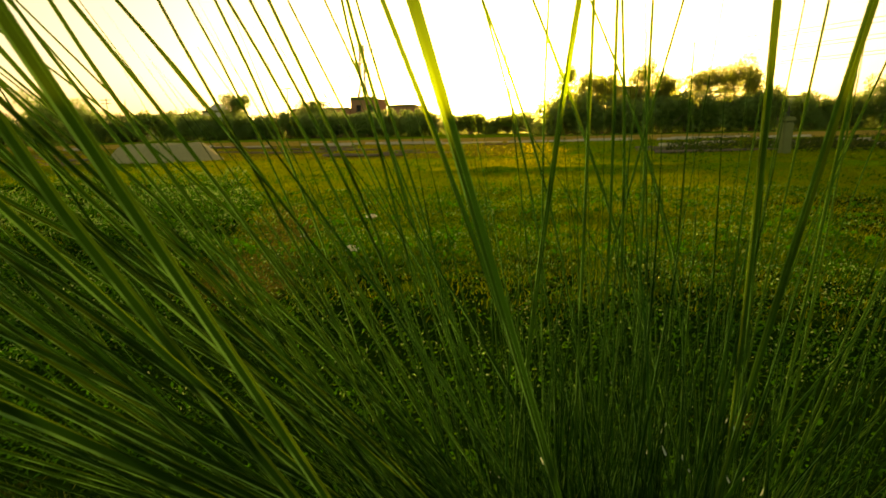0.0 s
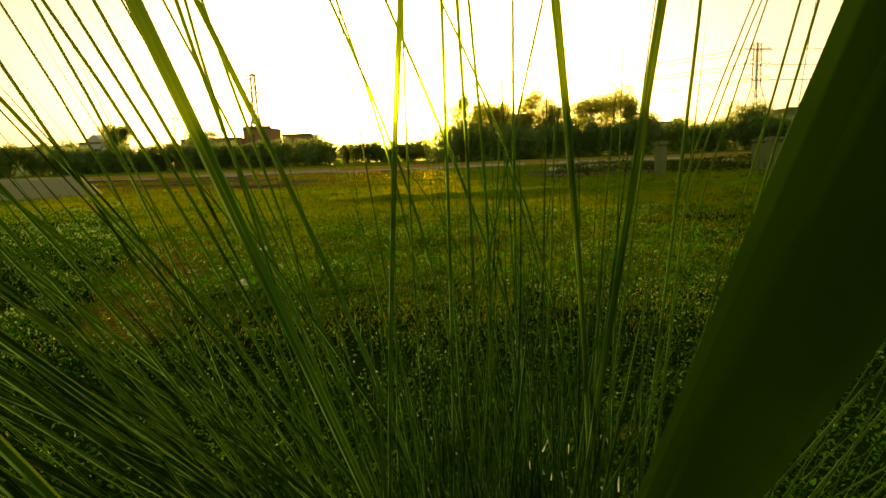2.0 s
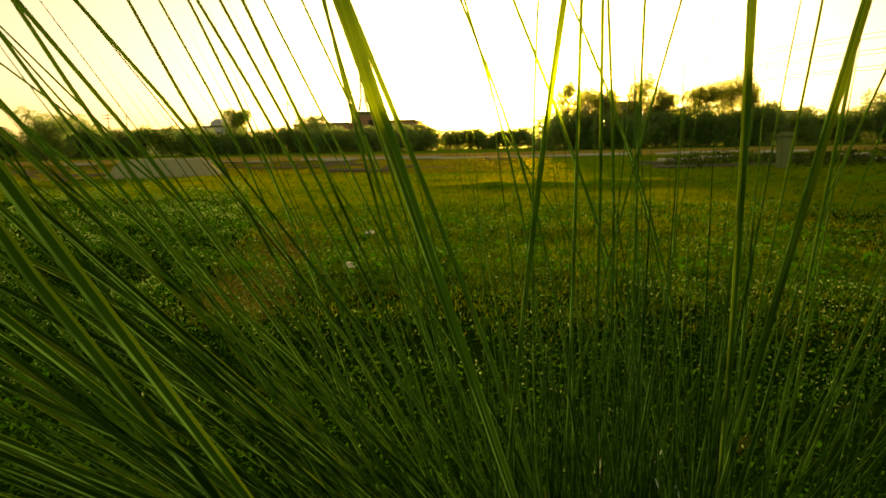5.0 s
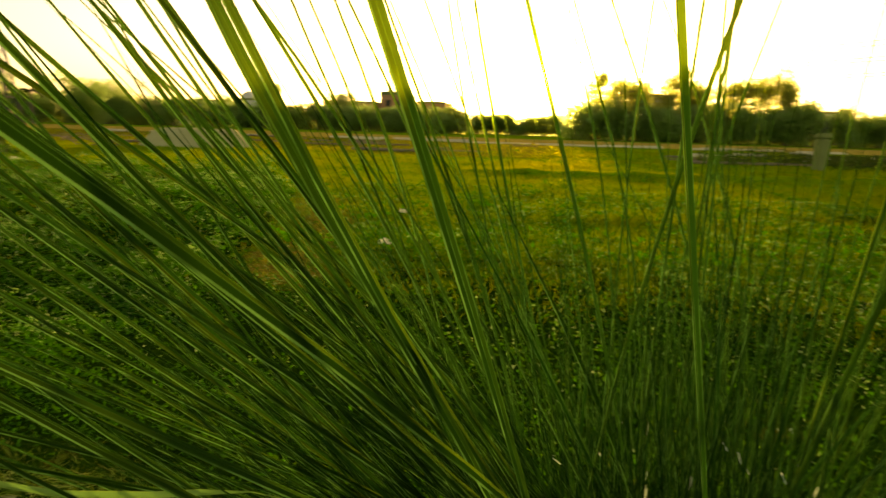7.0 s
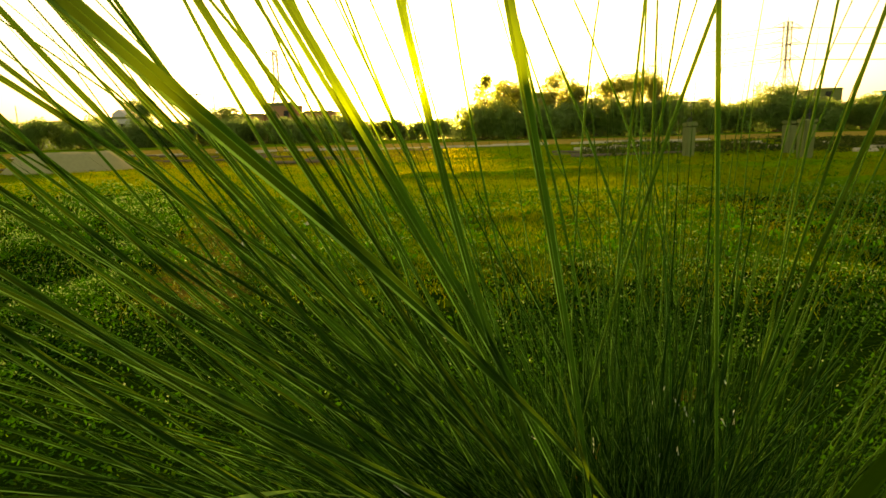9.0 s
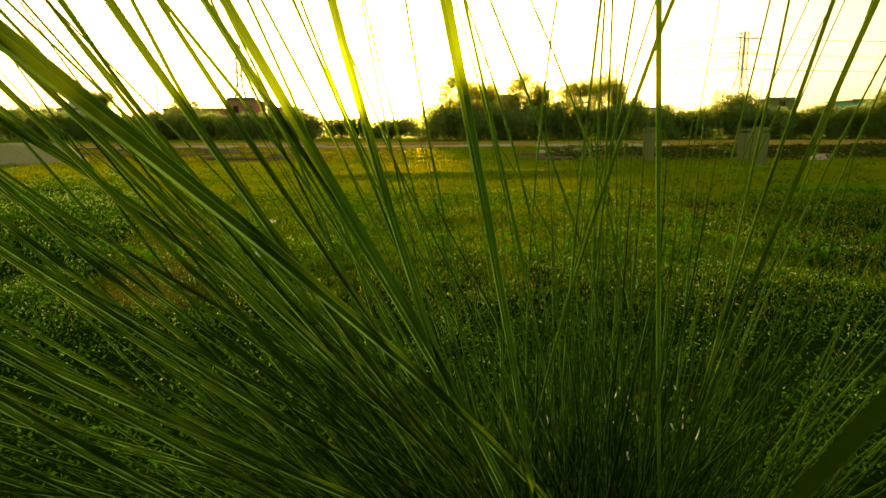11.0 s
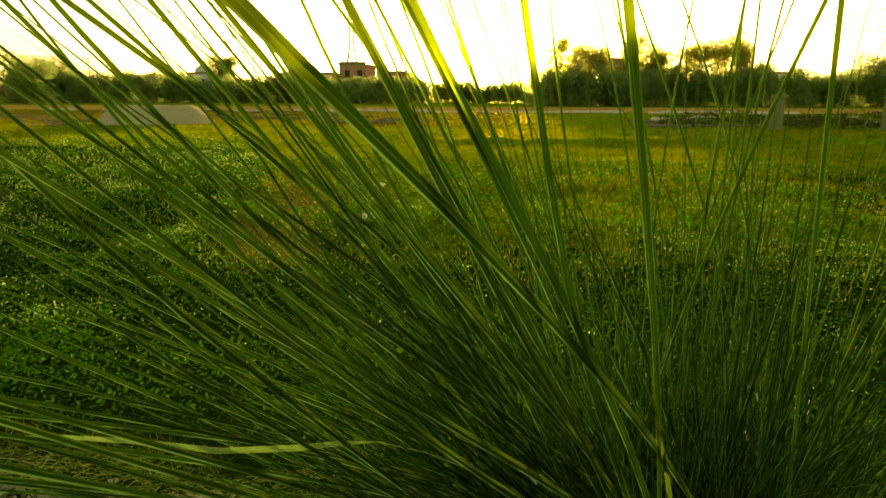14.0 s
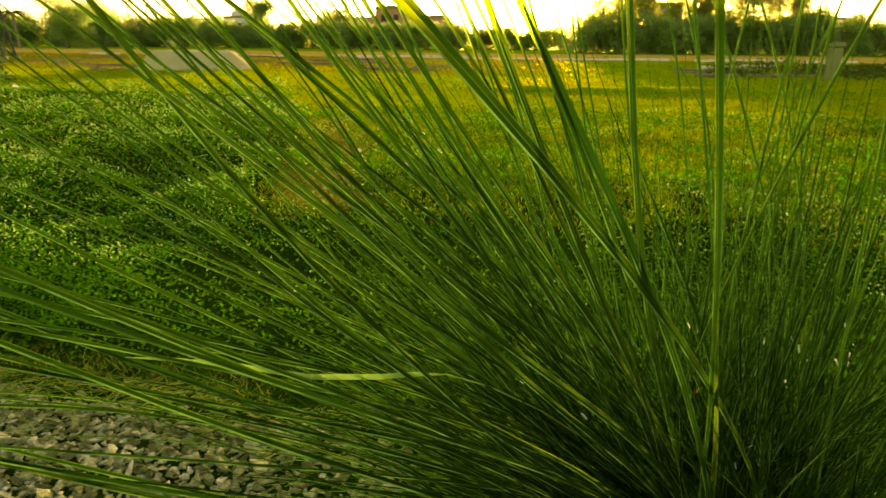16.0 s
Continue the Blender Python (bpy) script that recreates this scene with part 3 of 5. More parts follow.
leaf_blade((0.333, 1.298), (0.2, -0.22, 1.39), (0.068, -0.037, -0.006), 0.0048, reach=1.43)
leaf_blade((0.367, 1.276), (0.299, -0.304, 1.381), (-0.049, 0.017, 0.008), 0.0048, reach=1.43)
leaf_blade((0.336, 1.296), (0.311, -0.285, 1.379), (0.039, -0.027, -0.003), 0.0062, reach=1.34)
leaf_blade((0.348, 1.294), (0.114, -0.195, 1.313), (-0.296, 0.085, -0.074), 0.0055, reach=1.09)
leaf_blade((0.282, 1.283), (-1.025, -0.52, 1.172), (0.302, 0.041, -0.025), 0.008, reach=1.60)
leaf_blade((0.295, 1.292), (-0.928, -0.27, 1.257), (0.189, 0.057, -0.017), 0.0062, reach=1.08)
leaf_blade((0.31, 1.297), (-0.668, -0.205, 1.344), (-0.027, -0.004, -0.002), 0.0062, reach=1.00)
leaf_blade((0.291, 1.276), (-0.994, -0.562, 1.139), (0.3, 0.142, -0.07), 0.0062, reach=1.14)
leaf_blade((0.283, 1.275), (-0.85, -0.509, 1.262), (0.15, -0.007, 0.009), 0.007, reach=0.95)
leaf_blade((0.264, 1.269), (-0.903, -0.445, 1.247), (0.222, 0.038, 0.035), 0.0062, reach=1.45)
leaf_blade((0.304, 1.278), (-0.828, -0.586, 1.261), (-0.038, -0.03, -0.005), 0.0048, reach=1.39)
leaf_blade((0.329, 1.279), (-0.733, -1.166, 1.475), (0.042, -0.029, -0.007), 0.007, reach=1.23)
leaf_blade((0.323, 1.298), (-0.503, -0.257, 1.32), (-0.195, -0.065, -0.048), 0.007, reach=0.96)
leaf_blade((0.266, 1.281), (-0.692, -0.348, 1.306), (0.115, -0.071, 0.004), 0.006, reach=1.44)
leaf_blade((0.26, 1.283), (-0.719, -0.276, 1.304), (0.146, -0.074, 0.012), 0.007, reach=1.45)
leaf_blade((0.245, 1.271), (-0.731, -0.314, 1.235), (0.26, 0.067, 0.044), 0.008, reach=1.49)
leaf_blade((0.32, 1.269), (-0.45, -0.721, 1.289), (0.041, 0.07, -0.004), 0.008, reach=1.41)
leaf_blade((0.254, 1.266), (-0.626, -0.538, 1.267), (0.217, 0.048, 0.03), 0.007, reach=1.43)
leaf_blade((0.411, 1.305), (-0.016, -0.054, 1.243), (-0.461, 0.068, 0.004), 0.0055, reach=1.06)
leaf_blade((0.309, 1.298), (-0.542, -0.175, 1.356), (0.123, 0.02, -0.005), 0.0055, reach=0.90)
leaf_blade((0.471, 1.281), (-0.047, -0.036, 1.321), (-0.3, 0.158, 0.082), 0.007, reach=1.44)
leaf_blade((0.236, 1.307), (-0.131, -0.122, 1.373), (0.127, 0.034, 0.029), 0.007, reach=0.95)
leaf_blade((0.307, 1.311), (0.024, 0.048, 1.394), (0.018, 0.078, -0.002), 0.007, reach=0.93)
leaf_blade((0.329, 1.3), (0.051, -0.16, 1.399), (0.031, -0.009, -0.001), 0.008, reach=0.90)
leaf_blade((0.299, 1.288), (-0.188, -0.406, 1.382), (0.03, -0.013, 0.005), 0.0055, reach=1.38)
leaf_blade((0.343, 1.292), (0.252, -0.315, 1.379), (-0.131, -0.001, -0.005), 0.008, reach=1.39)
leaf_blade((0.344, 1.281), (0.255, -0.56, 1.332), (-0.137, -0.038, -0.013), 0.0048, reach=1.37)
leaf_blade((0.328, 1.301), (0.095, -0.157, 1.38), (0.166, -0.066, -0.026), 0.0048, reach=1.33)
leaf_blade((0.287, 1.206), (-0.86, -0.705, 0.658), (-0.372, 0.154, 0.157), 0.01, reach=1.60)
leaf_blade((0.31, 1.299), (-1.424, -0.621, 0.81), (-0.051, 0.162, 0.139), 0.01, reach=1.60)
leaf_blade((0.245, 1.248), (-1.725, -0.015, 0.832), (-0.349, 0.25, 0.257), 0.0101, reach=1.60)
leaf_blade((0.042, 1.101), (-1.217, -0.077, 1.361), (-0.157, 0.197, -0.165), 0.009, reach=1.60)
leaf_blade((0.278, 1.267), (-1.299, -0.584, 0.881), (0.173, 0.205, 0.195), 0.0093, reach=1.60)
leaf_blade((0.324, 1.296), (-0.76, -0.444, 0.972), (-0.099, -0.08, 0.075), 0.0119, reach=1.60)
leaf_blade((0.297, 1.286), (-0.813, -0.426, 0.958), (0.029, -0.035, 0.092), 0.0081, reach=1.60)
leaf_blade((0.293, 1.285), (-0.855, -0.465, 0.938), (0.137, -0.037, 0.106), 0.0093, reach=1.60)
leaf_blade((0.319, 1.248), (-0.459, -1.194, 0.766), (-0.023, -0.025, 0.204), 0.0112, reach=0.98)
leaf_blade((0.231, 1.104), (-2.005, -0.035, 0.553), (0.209, -0.077, -0.267), 0.0101, reach=1.60)
leaf_blade((0.312, 1.266), (-1.046, -0.883, 0.289), (-0.291, 0.233, 0.135), 0.015, reach=1.60)
leaf_blade((0.313, 1.276), (-0.803, -0.545, 0.758), (-0.236, -0.156, 0.005), 0.0081, reach=1.60)
leaf_blade((0.311, 1.272), (-0.751, -0.606, 0.572), (-0.136, 0.062, 0.095), 0.01, reach=1.45)
leaf_blade((0.315, 1.253), (-0.684, -1.103, 0.62), (-0.108, 0.133, 0.183), 0.0119, reach=1.60)
leaf_blade((0.301, 1.275), (-0.867, -0.673, 0.819), (0.104, 0.028, 0.127), 0.0119, reach=1.60)
leaf_blade((0.306, 1.277), (-0.811, -0.592, 0.762), (-0.011, 0.034, 0.108), 0.0105, reach=1.60)
leaf_blade((0.309, 1.28), (-0.843, -0.59, 0.69), (-0.033, 0.082, 0.1), 0.0093, reach=1.60)
leaf_blade((0.307, 1.285), (-0.721, -0.411, 0.855), (-0.099, -0.025, 0.055), 0.0105, reach=1.45)
leaf_blade((0.295, 1.278), (-0.721, -0.509, 0.804), (0.051, -0.0, 0.101), 0.0119, reach=1.45)
leaf_blade((0.296, 1.28), (-0.804, -0.495, 0.784), (0.12, 0.043, 0.104), 0.0105, reach=1.45)
leaf_blade((0.318, 1.284), (-0.647, -0.515, 0.658), (-0.179, -0.047, 0.041), 0.0081, reach=1.60)
leaf_blade((0.312, 1.277), (-0.699, -0.545, 0.669), (-0.137, 0.002, 0.067), 0.0093, reach=1.60)
leaf_blade((0.322, 1.292), (-0.617, -0.507, 0.633), (-0.175, -0.035, 0.044), 0.0119, reach=1.45)
leaf_blade((0.306, 1.272), (-0.775, -0.64, 0.676), (-0.045, 0.067, 0.111), 0.0105, reach=1.60)
leaf_blade((0.333, 1.311), (-0.751, -0.527, 0.797), (-0.047, 0.035, 0.06), 0.01, reach=1.60)
leaf_blade((0.321, 1.289), (-0.55, -0.561, 0.75), (-0.106, -0.035, 0.056), 0.0119, reach=1.60)
leaf_blade((0.315, 1.268), (-0.518, -0.679, 0.705), (-0.07, 0.022, 0.085), 0.0112, reach=1.60)
leaf_blade((0.307, 1.267), (-0.577, -0.836, 0.816), (0.154, 0.013, 0.117), 0.0093, reach=1.60)
leaf_blade((0.319, 1.279), (-0.548, -0.625, 0.659), (-0.11, 0.02, 0.064), 0.0093, reach=1.60)
leaf_blade((0.307, 1.275), (-0.665, -0.644, 0.833), (0.066, 0.033, 0.095), 0.0119, reach=1.45)
leaf_blade((0.314, 1.279), (-0.636, -0.615, 0.762), (-0.033, 0.034, 0.08), 0.0081, reach=1.60)
leaf_blade((0.279, 1.264), (-0.579, -0.255, 0.876), (-0.079, -0.007, -0.006), 0.0119, reach=1.60)
leaf_blade((0.308, 1.274), (-0.541, -0.548, 0.744), (0.007, 0.032, 0.075), 0.0119, reach=1.60)
leaf_blade((0.32, 1.29), (-0.469, -0.39, 0.746), (-0.118, -0.058, 0.013), 0.0119, reach=1.60)
leaf_blade((0.32, 1.292), (-0.48, -0.359, 0.782), (-0.09, -0.032, 0.022), 0.0105, reach=1.45)
leaf_blade((0.32, 1.283), (-0.667, -0.702, 0.769), (-0.241, -0.198, 0.046), 0.01, reach=1.60)
leaf_blade((0.311, 1.262), (-0.738, -0.892, 0.73), (-0.132, -0.036, 0.142), 0.01, reach=1.60)
leaf_blade((0.32, 1.277), (-0.677, -0.769, 0.701), (-0.243, -0.133, 0.072), 0.01, reach=1.60)
leaf_blade((0.31, 1.258), (-0.725, -1.006, 0.72), (-0.066, 0.01, 0.175), 0.0093, reach=1.60)
leaf_blade((0.318, 1.282), (-0.72, -0.638, 0.797), (-0.245, -0.207, 0.025), 0.0097, reach=1.45)
leaf_blade((0.313, 1.242), (-0.613, -1.293, 0.729), (0.11, 0.042, 0.236), 0.0125, reach=0.96)
leaf_blade((0.317, 1.268), (-0.722, -0.886, 0.652), (-0.207, -0.018, 0.123), 0.0097, reach=1.45)
leaf_blade((0.263, 1.139), (-1.58, -0.367, 0.662), (0.161, -0.071, -0.17), 0.0097, reach=1.45)
leaf_blade((0.321, 1.258), (-0.668, -1.034, 0.541), (-0.25, 0.095, 0.146), 0.015, reach=1.45)
leaf_blade((0.323, 1.277), (-0.623, -0.753, 0.627), (-0.269, -0.136, 0.054), 0.0097, reach=1.45)
leaf_blade((0.317, 1.287), (-0.754, -0.534, 0.83), (-0.245, -0.284, -0.042), 0.0097, reach=1.45)
leaf_blade((0.31, 1.256), (-0.59, -0.994, 0.78), (-0.064, -0.1, 0.157), 0.0097, reach=1.45)
leaf_blade((0.313, 1.25), (-0.5, -1.102, 0.791), (0.011, -0.129, 0.187), 0.0097, reach=0.96)
leaf_blade((0.304, 1.251), (-0.733, -1.186, 0.767), (0.213, -0.049, 0.212), 0.0097, reach=0.98)
leaf_blade((0.312, 1.238), (-0.423, -1.112, 0.751), (-0.045, -0.114, 0.217), 0.0119, reach=0.96)
leaf_blade((0.303, 1.254), (-0.702, -1.083, 0.787), (0.196, -0.148, 0.198), 0.0097, reach=0.97)
leaf_blade((0.293, 1.274), (-0.946, -0.703, 0.901), (0.122, -0.033, 0.144), 0.0097, reach=1.45)
leaf_blade((0.288, 1.239), (-0.688, -0.956, 0.813), (0.162, -0.203, 0.182), 0.0112, reach=1.00)
leaf_blade((0.225, 1.266), (-0.873, -0.083, 1.205), (-0.184, -0.011, -0.065), 0.0058, reach=1.45)
leaf_blade((0.286, 1.262), (-1.113, -1.015, 0.844), (0.383, 0.043, 0.174), 0.0097, reach=1.45)
leaf_blade((0.283, 1.274), (-0.784, -0.638, 0.916), (0.099, -0.095, 0.128), 0.0112, reach=1.45)
leaf_blade((0.286, 1.288), (-0.701, -0.278, 1.051), (-0.086, -0.035, 0.045), 0.0058, reach=1.45)
leaf_blade((0.299, 1.244), (-0.633, -0.655, 0.596), (-0.161, 0.031, 0.106), 0.0097, reach=1.45)
leaf_blade((0.32, 1.268), (-0.453, -0.81, 0.741), (-0.093, -0.031, 0.097), 0.0119, reach=1.45)
leaf_blade((0.319, 1.261), (-0.471, -0.972, 0.691), (-0.056, 0.1, 0.13), 0.0097, reach=1.45)
leaf_blade((0.318, 1.258), (-0.545, -1.027, 0.633), (-0.068, 0.191, 0.131), 0.0097, reach=1.45)
leaf_blade((0.311, 1.27), (-0.523, -0.759, 0.853), (0.006, -0.082, 0.095), 0.0097, reach=1.45)
leaf_blade((0.3, 1.24), (-0.406, -0.823, 0.806), (0.04, -0.086, 0.115), 0.015, reach=1.08)
leaf_blade((0.12, 1.06), (-1.437, -0.055, 1.302), (0.157, -0.059, -0.403), 0.01, reach=1.45)
leaf_blade((0.31, 1.269), (-0.564, -0.818, 0.84), (0.083, -0.055, 0.115), 0.0097, reach=1.45)
leaf_blade((0.311, 1.261), (-0.76, -0.954, 0.642), (0.01, 0.237, 0.123), 0.0097, reach=1.45)
leaf_blade((0.319, 1.245), (-0.399, -0.968, 0.704), (0.097, -0.013, 0.199), 0.0072, reach=1.02)
leaf_blade((0.303, 1.276), (-0.601, -0.631, 0.905), (0.074, -0.071, 0.089), 0.01, reach=1.45)
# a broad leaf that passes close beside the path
leaf_blade((0.359, 1.221), (-0.445, -1.345, 1.209), (0.237, 0.143, 0.114), 0.021, 1.518, M_BROAD_SHADED, "broad leaf with its shade in the colour", taper=14.0)
# wide low leaves that reach out over the stones
leaf_blade((0.10, 0.98), (-1.777, -1.064, 1.058), (0.855, 0.312, -0.267), 0.017, reach=1.3, taper=6.0, root=0.05, rooted=False)
leaf_blade((0.12, 1.05), (-1.568, -0.804, 1.239), (0.511, 0.075, -0.484), 0.009, reach=1.3, taper=6.0, root=0.05, rooted=False)
leaf_blade((0.15, 1.10), (-2.061, -0.934, 1.276), (1.063, 0.118, -0.338), 0.016, reach=1.3, taper=6.0, root=0.05, rooted=False)
# pale dead leaf standing in the tussock
leaf_blade((0.235, 1.60), (-0.03, 0.15, 0.80), (0.0, 0.0, -0.1), 0.0052, 1.3, M_BLEACHED_GLINT, "pale dead leaf", reach=0.54, rooted=False)

# a leaf that has broken over and lies level
bent_v, bent_f = [], []
BENT = [(0.16, 1.17, 0.0), (0.02, 1.02, 0.22), (-0.11, 0.87, 0.42), (-0.22, 0.74, 0.57), (-0.30, 0.65, 0.66), (-0.355, 0.595, 0.705), (-0.395, 0.557, 0.722),
        (-0.44, 0.54, 0.722), (-0.53, 0.51, 0.728), (-0.62, 0.485, 0.748), (-0.70, 0.463, 0.760), (-0.76, 0.445, 0.766)]
for i, p in enumerate(BENT):
    half = (0.0022, 0.0026, 0.003, 0.003, 0.003, 0.0035, 0.005, 0.0058, 0.0056, 0.005, 0.0036, 0.0006)[i]
    side = Vector((0.5, -0.45, 0.5)).normalized() if i < 6 else Vector((0.16, -0.25, 0.9)).normalized()
    bent_v += [Vector(p) + side * (half * a) + Vector((0.0, -0.0012 * (1 - abs(a)), 0.0)) for a in ACROSS]
    if i:
        k = 5 * i
        bent_f += [(k - 5 + q, k - 4 + q, k + 1 + q, k + q) for q in range(4)]
part("blade", rib_marked(mesh_of("blade", [v - Vector(tussock.location) for v in bent_v], bent_f, M_PALE)), tussock, "long leaf broken over")


def random_blade(r, spread, fan, upright=(0.7, 1.3)):
    """Base, lean, bend and width of one more blade of the tussock, clear of the walked path."""
    while True:
        g = r.uniform(0, 2 * math.pi)
        rad = 0.23 * math.sqrt(r.random())
        base = (0.21 + rad * math.cos(g), 1.06 + 0.8 * rad * math.sin(g))
        if r.random() < fan:
            az, tilt = r.uniform(math.pi * 0.98, math.pi * 1.38), r.uniform(0.45, 1.12) * spread
            length = r.uniform(0.9, 1.7)
        else:
            az, tilt = r.uniform(0, 2 * math.pi), abs(r.gauss(0.16, 0.2)) * spread
            length = r.uniform(*upright)
        horiz = math.sin(min(1.35, tilt))
        lean = (length * horiz * math.cos(az), length * horiz * math.sin(az), length * math.cos(min(1.35, tilt)))
        sag = (r.uniform(-0.06, 0.12) if r.random() < 0.8 else r.uniform(0.15, 0.38)) * length * (0.3 + horiz)
        bend = (sag * 0.5 * math.cos(az), sag * 0.5 * math.sin(az), -sag * 0.7)
        ok = True
        for s in (0.3, 0.45, 0.6, 0.7, 0.8, 0.9, 1.0, 1.12):
            x, y, z = (base[0] + lean[0] * s + bend[0] * s * s, base[1] + lean[1] * s + bend[1] * s * s, lean[2] * s + bend[2] * s * s)
            if math.hypot(x + 0.05, y + 0.0, (z - 1.13) * 0.9) < 0.50 or z < 0.02:
                ok = False
        if ok:
            return base, lean, bend, r.choice((0.0035, 0.0045, 0.0055, 0.0065, 0.008))


dice = random.Random(5)
for i in range(76):
    b, d, c, w = random_blade(dice, 1.0, 0.7)
    leaf_blade(b, d, c, 0.9 * w, 1.57 + dice.gauss(0, 0.7), taper=2.6, rooted=False)

# thin upright blades whose tips end against the sky
for i in range(34):
    b, d, c, w = random_blade(dice, 1.3, 0.25, (1.2, 1.5))
    leaf_blade(b, d, c, 0.004, 1.57 + dice.gauss(0, 0.5), taper=1.4, reach=1.0, rooted=False)

# blades that lean out over the bare side
for i in range(48):
    az, tilt, length = dice.uniform(-0.95, 0.7), dice.uniform(0.3, 1.0), dice.uniform(0.75, 1.4)
    h = length * math.sin(tilt)
    leaf_blade((0.33 + dice.gauss(0, 0.07), 1.05 + dice.gauss(0, 0.09)), (h * math.cos(az), h * math.sin(az), length * math.cos(tilt)),
               (0.05 * math.cos(az), 0.05 * math.sin(az), -0.06), dice.choice((0.0045, 0.006, 0.008)), 1.57 + dice.gauss(0, 0.5), taper=3.0, rooted=False)


def growth(name, count, spread, fan, shares, thick, material, label):
    vs, fs = [], []
    for i in range(count):
        b, d, c, w = random_blade(dice, spread, fan)
        k = shares[i % len(shares)]
        v, f = ribbon(b, [q * k for q in d], [q * k for q in c], w * thick, 1.57 + dice.gauss(0, 0.9), 10, wave=dice.uniform(0, 0.02))
        o = len(vs)
        vs += [p - Vector(tussock.location) for p in v]
        fs += [tuple(o + q for q in face) for face in f]
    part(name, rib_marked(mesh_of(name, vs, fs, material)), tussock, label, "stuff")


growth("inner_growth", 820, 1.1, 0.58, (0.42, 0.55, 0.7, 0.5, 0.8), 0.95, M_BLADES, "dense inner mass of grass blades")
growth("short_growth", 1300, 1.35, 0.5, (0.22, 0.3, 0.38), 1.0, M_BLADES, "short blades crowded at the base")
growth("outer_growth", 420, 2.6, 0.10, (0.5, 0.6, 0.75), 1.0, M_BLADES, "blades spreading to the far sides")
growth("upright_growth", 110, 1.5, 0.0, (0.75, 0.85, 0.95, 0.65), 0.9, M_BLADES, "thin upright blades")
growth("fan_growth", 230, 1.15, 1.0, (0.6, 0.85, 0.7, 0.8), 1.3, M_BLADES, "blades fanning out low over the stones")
growth("dead_growth", 26, 1.3, 0.6, (0.4, 0.3), 0.5, M_STRAW, "dead straw-coloured blades at the base")

# pale scraps added among the blades to imitate sun glints
vs, fs = [], []
for i in range(170):
    b, d, c, w = random_blade(dice, 1.2, 0.55)
    u, long, g = dice.uniform(0.15, 0.55), dice.uniform(0.008, 0.03), dice.uniform(0.0010, 0.0022)
    p = Vector((b[0] + d[0] * u, b[1] + d[1] * u, d[2] * u)) - Vector(tussock.location)
    way = (Vector(d).normalized() + Vector((dice.gauss(0, 0.25), dice.gauss(0, 0.25), dice.gauss(0, 0.25)))) * long
    side = Vector((g, 0.3 * g, 0))
    o = len(vs)
    vs += [p - side, p + side, p + way + side, p + way - side]
    fs.append((o, o + 1, o + 2, o + 3))
part("dry_scraps", mesh_of("dry_scraps", vs, fs, M_BLEACHED_GLINT), tussock, "pale scraps standing in for sun glints", "stuff")


# ---- broken stones beside the path ----
def stone_mesh(seed):
    """A broken shard: a lump cut by random planes, long and flat."""
    r = random.Random(seed)
    bm = bmesh.new()
    bmesh.ops.create_icosphere(bm, subdivisions=2, radius=0.5)
    for _ in range(9):
        n = Vector((r.gauss(0, 1), r.gauss(0, 1), r.gauss(0, 1))).normalized()
        cut = r.uniform(0.16, 0.34)
        for v in bm.verts:
            d = v.co.dot(n) - cut
            if d > 0:
                v.co -= n * d
    bmesh.ops.remove_doubles(bm, verts=bm.verts, dist=0.03)
    bmesh.ops.dissolve_limit(bm, angle_limit=0.35, verts=bm.verts, edges=bm.edges)
    long, flat = r.uniform(1.5, 2.3), r.uniform(0.45, 0.7)
    wide = max(v.co.y for v in bm.verts) - min(v.co.y for v in bm.verts)
    tall = max(v.co.z for v in bm.verts) - min(v.co.z for v in bm.verts)
    flat = min(flat, 0.65 * wide / tall)
    for v in bm.verts:
        v.co = Vector((v.co.x * long, v.co.y, v.co.z * flat))
    return bm_mesh("stone", bm, M_STONE)


gravel = tagged(new("gravel_bed"), "bed of broken grey-brown stones lying on soil", "gravel", kind="structure")
gravel.location = (-1.4, 1.0, 0.0)
stones = [stone_mesh(i) for i in range(14)]
dice = random.Random(8)
placed = []
for layer in range(2600):
    if len(placed) >= 300:
        break
    x, y = dice.uniform(-2.35, -0.6), dice.uniform(0.62, 1.40)
    y -= 0.06 * noise.noise((x * 3, 0, 0))
    if y > 1.44 + 0.10 * (x + 1.6) * (1 if x < -1.6 else -1.2):
        continue
    s = dice.choice((0.028, 0.033, 0.038, 0.046, 0.056))
    if any((x - a) ** 2 + (y - b) ** 2 < (0.36 * (s + c)) ** 2 for a, b, c in placed):
        continue
    placed.append((x, y, s))
    ob = part("stone", dice.choice(stones), gravel)
    ob.location = (x + 1.4, y - 1.0, bump_sum(x, y) + s * 0.16)
    ob.rotation_euler = (dice.uniform(-0.35, 0.35), dice.uniform(-0.25, 0.25), dice.uniform(0, 6.3))
    ob.scale = (s, s, s)
vs, fs = [], []
for i in range(4600):
    x, y, s = dice.gauss(-1.6, 0.62), 1.46 - abs(dice.gauss(0, 0.5)), dice.choice((0.016, 0.02, 0.026, 0.034))
    src = dice.choice(stones)
    if y > 1.36 + 0.08 * noise.noise((x * 2.5, 0, 4)) or math.hypot(x - 0.3, y - 1.27) < 0.75:
        continue
    m = pose(x + 1.4, y - 1.0, bump_sum(x, y) + s * 0.1, dice.uniform(-25, 25), dice.uniform(-18, 18), dice.uniform(0, 360))
    o = len(vs)
    vs += [m @ (v.co * s) for v in src.vertices]
    fs += [tuple(o + k for k in p.vertices) for p in src.polygons]
part("stone_chips", mesh_of("stone_chips", vs, fs, M_CHIP), gravel, "small stone chips", "stuff")


